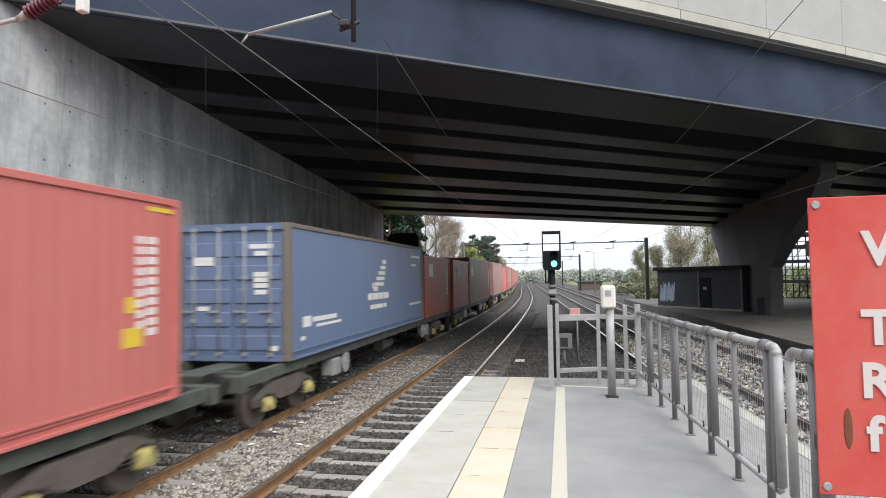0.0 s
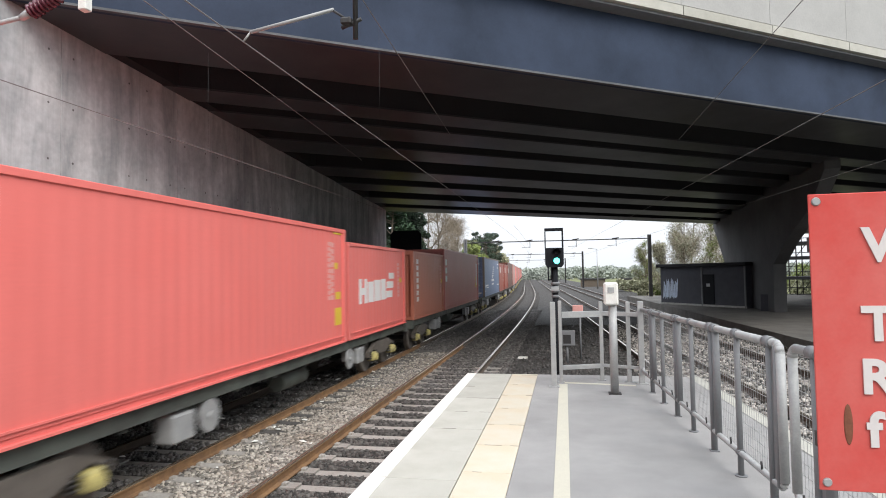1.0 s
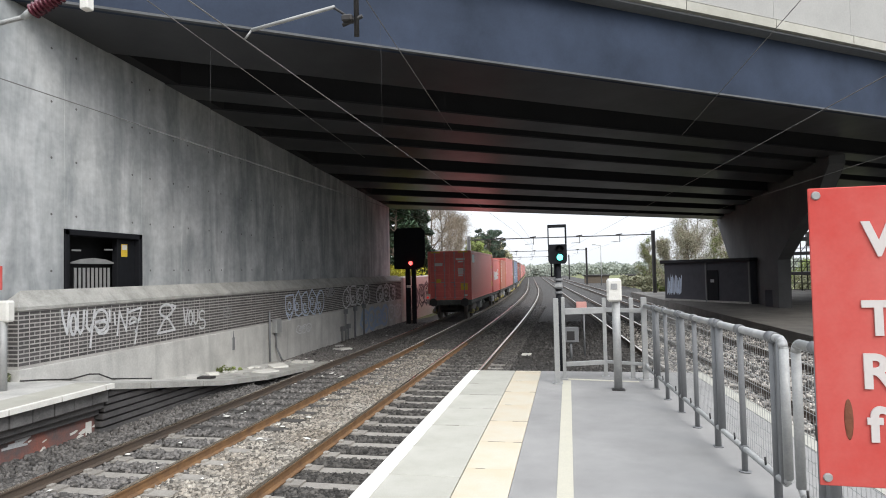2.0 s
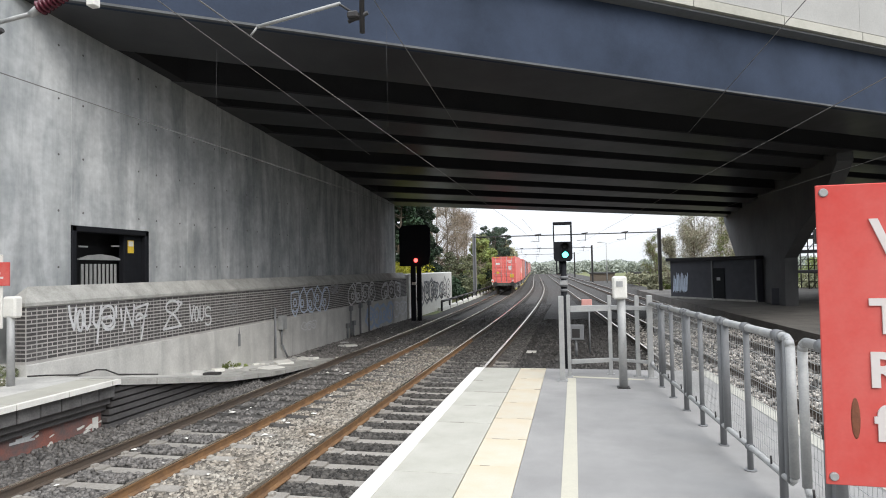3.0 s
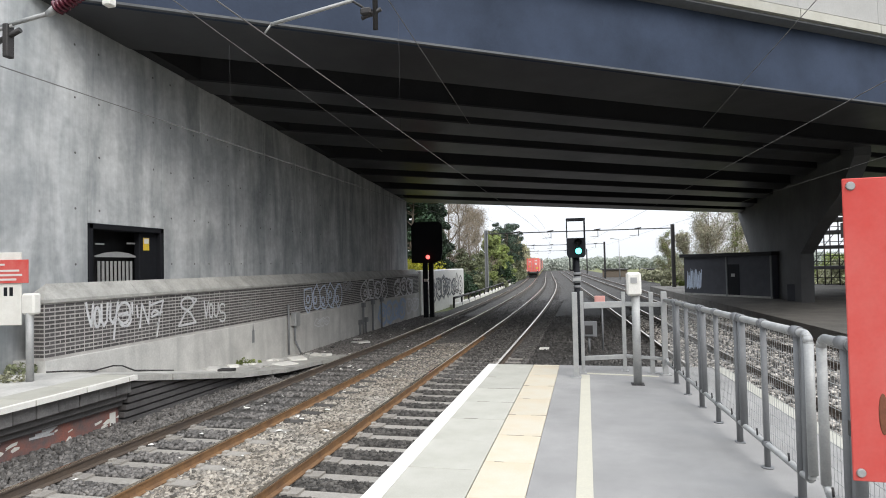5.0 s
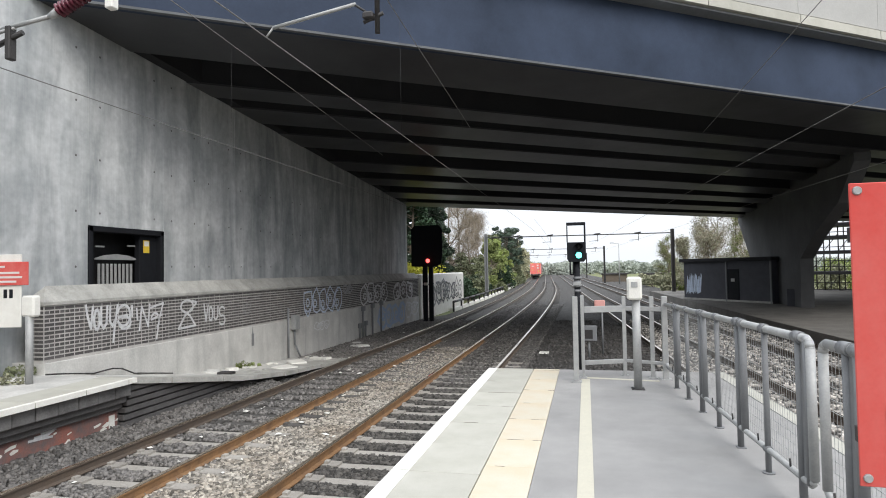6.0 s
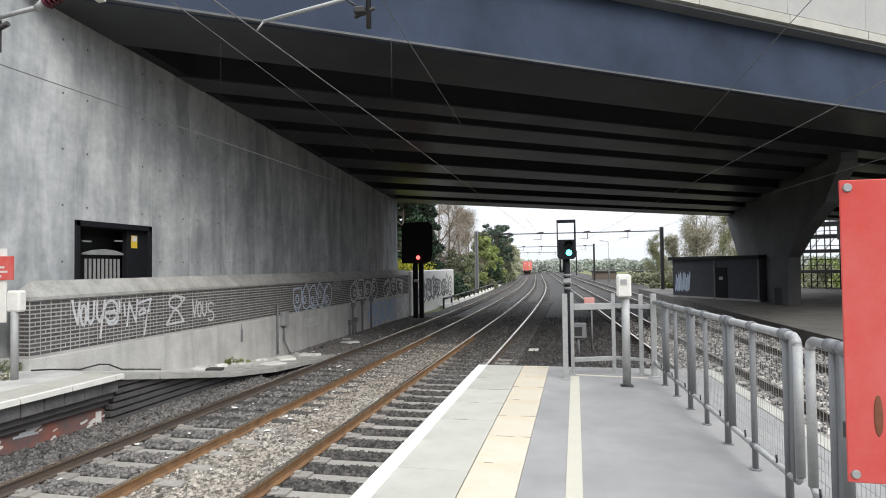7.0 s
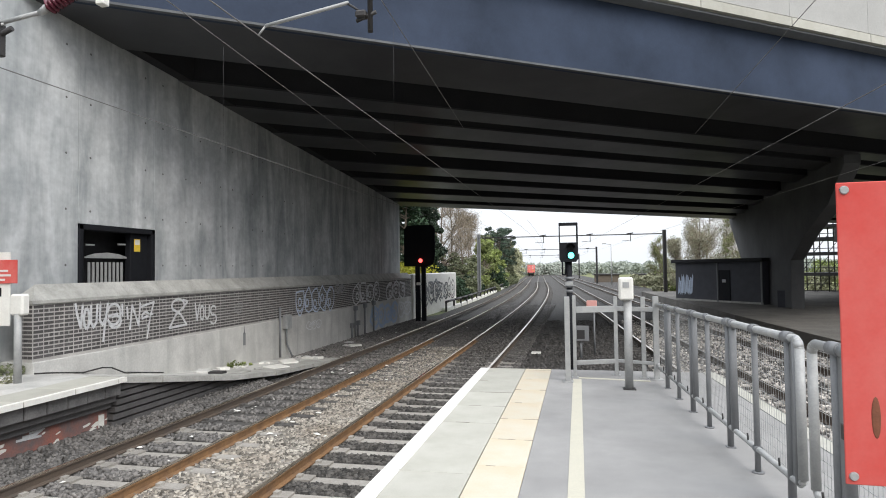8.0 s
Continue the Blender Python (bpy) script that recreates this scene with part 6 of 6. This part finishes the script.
M_AXLE = material("pale_yellow_axlebox", (0.55, 0.47, 0.16), 0.7, second=(0.2, 0.18, 0.1), scale=6, mix=0.9, grain=0.12, bump=0.1)


def flat(bm, x, y0, y1, z0, z1, t=0.004):
    bm_box(bm, (min(x, x + t), y0, z0), (max(x, x + t), y1, z1))


def container(label, length, height, mat, ends, marks, trim=None, group="containers on the train"):
    """A shipping container; its rear end is at y = 0, its floor 1.095 above the rail head."""
    c = thing("shipping_container", label, "container", group=group)
    trim = trim or mat
    hw, z0, z1 = 1.22, 1.095, 1.095 + height
    wave, out = 0.28, []
    n = int((length - 0.3) / wave)
    start = (length - n * wave) / 2
    for i in range(n):
        y = start + i * wave
        out += [(hw - 0.022, y), (hw - 0.022, y + 0.07), (hw - 0.03, y + 0.14), (hw - 0.03, y + 0.21)]
    ring = [(hw - 0.05, 0.12)] + out + [(hw - 0.05, length - 0.05), (-hw + 0.05, length - 0.05)] + [(-x, y) for x, y in reversed(out)] + [(-hw + 0.05, 0.12)]
    bm = bmesh.new()
    bm_prism(bm, ring, z0 + 0.1, z1 - 0.06, "z")
    part("corrugated_body", bm, mat, c)
    bm = bmesh.new()
    bm_box(bm, (-hw + 0.03, 0.05, z1 - 0.07), (hw - 0.03, length - 0.05, z1 - 0.02))
    part("roof", bm, mat, c)
    for s in (-1, 1):
        bm = bmesh.new()
        bm_box(bm, (min(s * hw, s * (hw - 0.06)), 0.1, z1 - 0.09), (max(s * hw, s * (hw - 0.06)), length - 0.1, z1), bevel=0.008)
        part("top_rail", bm, trim, c)
        bm = bmesh.new()
        bm_prism(bm, [(s * x, z) for x, z in ((hw - 0.08, z0), (hw, z0), (hw, z0 + 0.03), (hw - 0.045, z0 + 0.035), (hw - 0.045, z0 + 0.145), (hw - 0.002, z0 + 0.15), (hw - 0.002, z0 + 0.175), (hw - 0.08, z0 + 0.175))], 0.1, length - 0.1, "y")
        part("bottom_rail", bm, mat, c)
        for y in (0.0, length - 0.16):
            bm = bmesh.new()
            bm_box(bm, (min(s * hw, s * (hw - 0.13)), y, z0 + 0.1), (max(s * hw, s * (hw - 0.13)), y + 0.16, z1 - 0.1), bevel=0.01)
            post = part("corner_post", bm, trim, c)
            for z in (z0, z1 - 0.118):
                bm = bmesh.new()
                bm_box(bm, (min(s * (hw + 0.004), s * (hw - 0.16)), y - 0.004, z), (max(s * (hw + 0.004), s * (hw - 0.16)), y + 0.164, z + 0.12), bevel=0.012)
                part("corner_casting", bm, trim, post)
    for y in (0.0, length - 0.08):
        bm = bmesh.new()
        bm_box(bm, (-hw + 0.12, y, z0), (hw - 0.12, y + 0.08, z0 + 0.13))
        part("end_beam", bm, mat, c)
        bm = bmesh.new()
        bm_box(bm, (-hw + 0.12, y, z1 - 0.13), (hw - 0.12, y + 0.08, z1))
        part("end_beam", bm, mat, c)
    if ends == "doors":
        for s in (-1, 1):
            bm = bmesh.new()
            x0, x1 = sorted((s * 0.01, s * (hw - 0.14)))
            bm_box(bm, (x0, 0.05, z0 + 0.14), (x1, 0.12, z1 - 0.14))
            door = part("door", bm, mat, c)
            zz = z0 + 0.2
            while zz < z1 - 0.5:
                bm = bmesh.new()
                bm_box(bm, (x0 + 0.05, 0.02, zz), (x1 - 0.05, 0.06, zz + 0.3), bevel=0.02)
                part("pressed_rib", bm, mat, door)
                zz += 0.46
            for x in (0.28, 0.82):
                bm = bmesh.new()
                bm_tube(bm, (s * x, 0.0, z0 + 0.06), (s * x, 0.0, z1 - 0.06), 0.021, sides=8)
                for z in (z0 + 0.1, z0 + 0.75, z0 + 1.6, z1 - 0.15):
                    bm_box(bm, (s * x - 0.05, -0.02, z), (s * x + 0.05, 0.04, z + 0.07))
                part("lock_rod", bm, M_GALV, door)
                bm = bmesh.new()
                bm_box(bm, (s * x - 0.22, -0.03, z0 + 0.95), (s * x + 0.03, -0.01, z0 + 0.99))
                part("handle", bm, M_GALV, door)
            bm = bmesh.new()
            for z, w in ((z1 - 0.5, 0.5), (z1 - 0.64, 0.28), (z1 - 1.05, 0.3), (z1 - 1.16, 0.3), (z1 - 1.27, 0.3), (z1 - 1.4, 0.26)) if s > 0 else ((z1 - 0.82, 0.46), (z1 - 0.74, 0.46), (z0 + 0.98, 0.26)):
                xc = s * 0.62
                bm_box(bm, (xc - w / 2, 0.012, z), (xc + w / 2, 0.018, z + 0.09))
            if s > 0:
                bm_box(bm, (0.98 - 0.2, 0.012, z0 + 0.2), (0.98, 0.018, z0 + 0.3))
            part("door_marking", bm, M_MARK, door)["kind"] = "stuff"
        for a in (-hw + 0.2, hw - 0.7) if mat is P_RED else ():
            bm = bmesh.new()
            bm_box(bm, (a, -0.004, z1 - 0.1), (a + 0.5, 0.0, z1 - 0.03))
            part("hazard_strip", bm, M_YELLOW, c, "yellow hazard strip")
    else:
        bm = bmesh.new()
        for i in range(8):
            x = -0.98 + i * 0.26
            bm_box(bm, (x, 0.06, z0 + 0.15), (x + 0.14, 0.125, z1 - 0.15), bevel=0.015)
        part("end_panel", bm, mat, c)["kind"] = "stuff"
    for nm, m, boxes, lab in marks:
        bm = bmesh.new()
        for y0, y1, a, b in boxes:
            flat(bm, hw - 0.024, y0, y1, z0 + a, z0 + b, 0.006)
        o = part(nm, bm, m, c, lab)
        if len(boxes) > 1:
            o["kind"] = "stuff"
    return c


def text_column(y, a, b, n, w):
    """A vertical row of unreadable letters, as blocks."""
    h = (b - a) / n
    return [(y, y + w, a + i * h, a + (i + 0.72) * h) for i in range(n)]


def wagon(length, label):
    """A low container flat wagon; its rear buffer beam is at y = 0, rail head at z = 0."""
    w = thing("container_wagon", label, "wagon", group="wagons of the train")
    bm = bmesh.new()
    for s in (-1, 1):
        bm_prism(bm, [(s * 0.95, 0.86), (s * 1.1, 0.86), (s * 1.1, 1.06), (s * 0.95, 1.06)], 0.25, length - 0.25, "y")
    bm_box(bm, (-0.3, 0.3, 0.75), (0.3, length - 0.3, 1.05))
    y = 0.8
    while y < length - 0.8:
        bm_box(bm, (-1.0, y, 0.78), (1.0, y + 0.14, 1.04))
        y += 1.35
    part("underframe", bm, M_UNDER, w, "grimy green steel underframe")
    for y in (0.1, length - 0.3):
        bm = bmesh.new()
        bm_box(bm, (-1.2, y, 0.8), (1.2, y + 0.2, 1.08), bevel=0.01)
        beam = part("buffer_beam", bm, M_UNDER, w)
        sgn = -1 if y < 1 else 1
        e = y if y < 1 else y + 0.2
        for s in (-1, 1):
            bm = bmesh.new()
            bm_tube(bm, (s * 0.87, e, 0.98), (s * 0.87, e + sgn * 0.3, 0.98), 0.09, sides=12)
            bm_tube(bm, (s * 0.87, e + sgn * 0.3, 0.98), (s * 0.87, e + sgn * 0.34, 0.98), 0.22, sides=16)
            part("buffer", bm, M_DARK, beam)
        bm = bmesh.new()
        bm_tube(bm, (0, e, 0.9), (0, e + sgn * 0.35, 0.75), 0.05, sides=8)
        bm_tube(bm, (0.35, e, 0.85), (0.4, e + sgn * 0.25, 0.45), 0.025, sides=6)
        part("coupling", bm, M_DARK, beam)["kind"] = "stuff"
    for yc in (2.05, length - 2.6):
        bm = bmesh.new()
        for s in (-1, 1):
            bm_prism(bm, [(yc - 1.25, 0.42), (yc - 0.9, 0.62), (yc - 0.35, 0.42), (yc + 0.35, 0.42), (yc + 0.9, 0.62), (yc + 1.25, 0.42), (yc + 1.25, 0.55), (yc + 0.6, 0.78), (yc - 0.6, 0.78), (yc - 1.25, 0.55)], s * 1.02 - 0.06, s * 1.02 + 0.06, "x")
        bm_box(bm, (-1.0, yc - 0.2, 0.45), (1.0, yc + 0.2, 0.72), bevel=0.02)
        bogie = part("bogie", bm, M_WHEEL, w, "brown steel bogie with springs")
        for yy in (yc - 0.9, yc + 0.9):
            for s in (-1, 1):
                bm = bmesh.new()
                bm_tube(bm, (s * 0.72, yy, 0.42), (s * 0.86, yy, 0.42), 0.42, sides=24)
                bm_tube(bm, (s * 0.69, yy, 0.42), (s * 0.72, yy, 0.42), 0.445, sides=24)
                part("wheel", bm, M_WHEEL, bogie)
                bm = bmesh.new()
                bm_box(bm, (s * 1.04 - 0.11, yy - 0.13, 0.3), (s * 1.04 + 0.11, yy + 0.13, 0.54), bevel=0.03)
                bm_tube(bm, (s * 1.1, yy, 0.42), (s * 1.2, yy, 0.42), 0.1, sides=12)
                part("axlebox", bm, M_AXLE, bogie)
                bm = bmesh.new()
                for k in (-1, 1):
                    for q in range(4):
                        bm_tube(bm, (s * 1.04, yy + k * 0.24, 0.36 + q * 0.06), (s * 1.04, yy + k * 0.24, 0.39 + q * 0.06), 0.075, sides=10)
                part("spring", bm, M_DARK, bogie)["kind"] = "stuff"
            bm = bmesh.new()
            bm_tube(bm, (-0.9, yy, 0.42), (0.9, yy, 0.42), 0.075, sides=10)
            part("axle", bm, M_DARK, bogie)
    for y, mat, nm in ((4.4, M_GALV, "brake_box"), (length - 4.9, M_GALV, "brake_box"), (5.3, M_GALV, "hand_wheel"), (length - 5.45, M_GALV, "hand_wheel"), (length * 0.5, M_UNDER, "air_tank")):
        bm = bmesh.new()
        if nm == "air_tank":
            bm_tube(bm, (0.6, y, 0.52), (0.6, y + 1.2, 0.52), 0.18, sides=14)
            bm_box(bm, (0.55, y + 0.2, 0.6), (0.65, y + 1.0, 0.8))
        elif nm == "hand_wheel":
            bm_tube(bm, (1.06, y, 0.62), (1.1, y, 0.62), 0.25, sides=18)
            bm_tube(bm, (1.1, y, 0.62), (1.14, y, 0.62), 0.06, sides=10)
            bm_box(bm, (0.9, y - 0.05, 0.55), (1.06, y + 0.05, 0.9))
        else:
            bm_box(bm, (0.8, y, 0.4), (1.12, y + 0.5, 0.8), bevel=0.03)
        part(nm, bm, mat, w)
    return w


SPEED, TAIL = 30.0, -26.7
TRAIN = []


def build_train():
    g_y = lambda y0, z0: [(y0, y0 + 0.32, z0, z0 + 0.28)]
    yel = "yellow warning patch"
    c1 = container("bright red forty-foot container with doors at the train's tail", 10.8, 2.7, P_RED, "doors",
                   [("logo_panel", M_MARK, [(0.55, 1.45, 2.05, 2.5)], "white logo panel"), ("yellow_patch", M_YELLOW, [(10.1, 10.5, 0.45, 0.85), (10.15, 10.45, 1.05, 1.22), (10.1, 10.3, 1.75, 1.9), (10.05, 10.55, 2.56, 2.6)], yel),
                    ("code_marking", M_FADED, text_column(9.7, 1.05, 2.4, 11, 0.16) + text_column(9.9, 1.05, 2.4, 9, 0.14) + [(0.3, 0.6, 1.1, 1.16)], "faded white code")])
    TRAIN.append((c1, 0.0, 10.8))
    bm = bmesh.new()
    bm_box(bm, (0.62, 0.0, 1.64), (1.0, 0.012, 2.0))
    bm_box(bm, (-0.75, 0.0, 2.05), (-0.5, 0.012, 2.25))
    part("yellow_patch", bm, M_YELLOW, c1, yel)
    c2 = container("bright red twenty-foot container with a broad white logo", 5.4, 2.42, P_RED, "plain",
                   [("logo_shape", M_MARK, [(0.8, 1.02, 0.85, 1.5), (1.24, 1.46, 0.85, 1.5), (1.02, 1.24, 1.08, 1.26), (1.53, 2.05, 0.86, 1.42), (2.1, 2.68, 0.87, 1.46), (2.73, 3.2, 0.88, 1.48), (3.25, 3.9, 0.92, 1.12), (3.3, 4.0, 1.2, 1.4), (3.55, 4.1, 1.48, 1.66)], "broad white logo shape"),
                    ("code_marking", M_FADED, text_column(4.5, 0.9, 2.0, 9, 0.2), "faded white code"), ("yellow_patch", M_YELLOW, [(4.75, 4.95, 1.35, 1.5)], yel)])
    TRAIN.append((c2, 11.0, 5.4))
    c3 = container("orange-brown twenty-foot container with a column of white blocks", 5.4, 2.42, P_ORANGE, "plain",
                   [("letter_column", M_MARK, text_column(0.52, 0.62, 2.2, 7, 0.3), "column of white letter blocks"), ("code_marking", M_FADED, text_column(4.7, 0.8, 2.0, 9, 0.16), "faded white code"), ("yellow_patch", M_YELLOW, [(4.92, 5.08, 1.2, 1.38)], yel)])
    TRAIN.append((c3, 17.55, 5.4))
    bm = bmesh.new()
    for i in range(9):
        bm_box(bm, (0.25, 0.03, 3.2 - i * 0.17), (0.42, 0.058, 3.3 - i * 0.17))
    part("code_marking", bm, P_PINK, c3, "faded pink code")["kind"] = "stuff"
    c4 = container("dull red forty-foot container with white letter blocks", 11.15, 2.7, P_RED2, "plain",
                   [("letter_column", M_MARK, text_column(0.35, 1.25, 2.35, 3, 0.36), "three white letter blocks"), ("code_marking", M_MARK, text_column(10.5, 0.9, 2.2, 10, 0.16) + text_column(10.3, 1.0, 2.2, 9, 0.12), "faded white code"),
                    ("yellow_patch", M_YELLOW, [(10.05, 10.4, 0.78, 1.02), (10.1, 10.28, 1.2, 1.4), (10.5, 11.0, 2.5, 2.56)], yel)])
    TRAIN.append((c4, 23.2, 11.15))
    wing = [(5.4, 5.52, 1.3, 1.45), (5.5, 5.9, 1.22, 1.34), (5.6, 6.5, 1.36, 1.46), (5.8, 6.6, 1.52, 1.62), (6.0, 6.65, 1.68, 1.78), (6.2, 6.7, 1.84, 1.94), (6.4, 6.75, 2.0, 2.12), (5.0, 5.3, 0.98, 1.16), (5.36, 5.5, 0.98, 1.16), (5.55, 6.0, 0.98, 1.16), (6.06, 6.4, 0.98, 1.16), (6.46, 7.0, 0.98, 1.16), (5.2, 5.6, 0.72, 0.84), (5.65, 6.4, 0.72, 0.84), (6.5, 6.75, 0.72, 0.84)]
    c5 = container("blue forty-foot container with a white winged logo", 11.7, 2.7, P_BLUE, "doors",
                   [("logo_shape", M_MARK, wing, "white winged logo shape"), ("code_marking", M_MARK, [(9.9, 11.2, 2.28, 2.36), (9.9, 10.6, 1.98, 2.06), (9.6, 11.3, 0.62, 0.7), (0.7, 1.1, 0.6, 0.82), (1.2, 2.6, 0.68, 0.78), (1.4, 2.9, 0.56, 0.62), (0.6, 0.8, 0.34, 0.42)], "white code bars")], M_FRAME)
    TRAIN.append((c5, 37.8, 11.7))
    plan = [("brown twenty-foot container", 5.4, 2.42, P_BROWN, 49.75), ("brown twenty-foot container", 5.5, 2.42, P_BROWN, 56.2), ("dark brown forty-foot container", 11.4, 2.7, P_DARKBROWN, 61.9)]
    for label, L, h, m, s in plan:
        marks = [("logo_panel", M_MARK, [(0.9, 1.7, 1.6, 2.1)], "white panel"), ("code_marking", M_MARK, text_column(L - 0.7, 0.8, 2.0, 8, 0.2), "faded white code")]
        TRAIN.append((container(label + " on the moving train", L, h, m, "plain", marks), s, L))
    # the rest of the train, far ahead
    s, k = 76.5, 0
    mats = [(P_PINK, "faded pink"), (P_RED, "bright red"), (P_RED2, "dull red"), (P_PINK, "faded pink"), (P_ORANGE, "orange-brown"), (P_RED, "bright red"), (P_BLUE, "blue"), (P_RED2, "dull red")]
    protos = {}
    while s < 215:
        for L, h, gap in ((11.2, 2.7, 0.25), (5.6, 2.42, 1.05), (5.6, 2.42, 0.25), (11.2, 2.7, 3.2)):
            m, nm = mats[k % len(mats)]
            key = (nm, L)
            if key in protos:
                o = copy_thing(protos[key], Matrix())
            else:
                o = protos[key] = container(nm + (" forty-foot" if L > 8 else " twenty-foot") + " container far ahead on the train", L, h, m, "plain",
                                            [("code_marking", M_MARK, text_column(L - 0.7, 0.8, 2.0, 8, 0.2), "faded white code")])
            TRAIN.append((o, s, L))
            s += L + gap
            k += 1
    flat_label = "flat container wagon with yellow axleboxes"
    for q, L in ((-0.1, 16.9), (17.3, 18.2), (36.0, 19.3)):
        TRAIN.append((wagon(L, flat_label), q, L))
    w0 = wagon(17.35, flat_label)
    starts = [(55.95, w0)]
    for q in ( 76.3, 94.2, 114.7, 132.6, 153.1, 171.0, 191.5, 209.4):
        starts.append((q, copy_thing(w0, Matrix())))
    for q, o in starts:
        TRAIN.append((o, q, 17.35))
    lamp = thing("tail_lamp", "white tail lamp box with a red lens", "lamp")
    bm = bmesh.new()
    bm_box(bm, (-0.11, -0.14, 1.15), (0.11, 0.02, 1.45), bevel=0.03)
    bm_box(bm, (-0.05, -0.05, 0.9), (0.05, 0.05, 1.16))
    part("box", bm, M_WHITE, lamp)
    bm = bmesh.new()
    bm_tube(bm, (0.0, -0.14, 1.25), (0.0, -0.16, 1.25), 0.06, sides=16)
    part("lens", bm, M_TAILLENS, lamp)
    TRAIN.append((lamp, -0.12, 0.0))


build_train()


def train_pose(ob, s, length, t):
    a = TAIL + SPEED * t + s
    b = a + max(length, 1.0)
    xa, xb = far_line(a), far_line(b)
    side = -1.2 if ob.name.startswith("tail_lamp") else 0.0
    return pose(xa + side, a, RAIL_Z, 0, 0, math.degrees(math.atan2(xa - xb, b - a)))


def motions():
    for ob, s, length in TRAIN:
        walk(ob, [(k * 0.5, train_pose(ob, s, length, k * 0.5)) for k in range(17)])


motions()
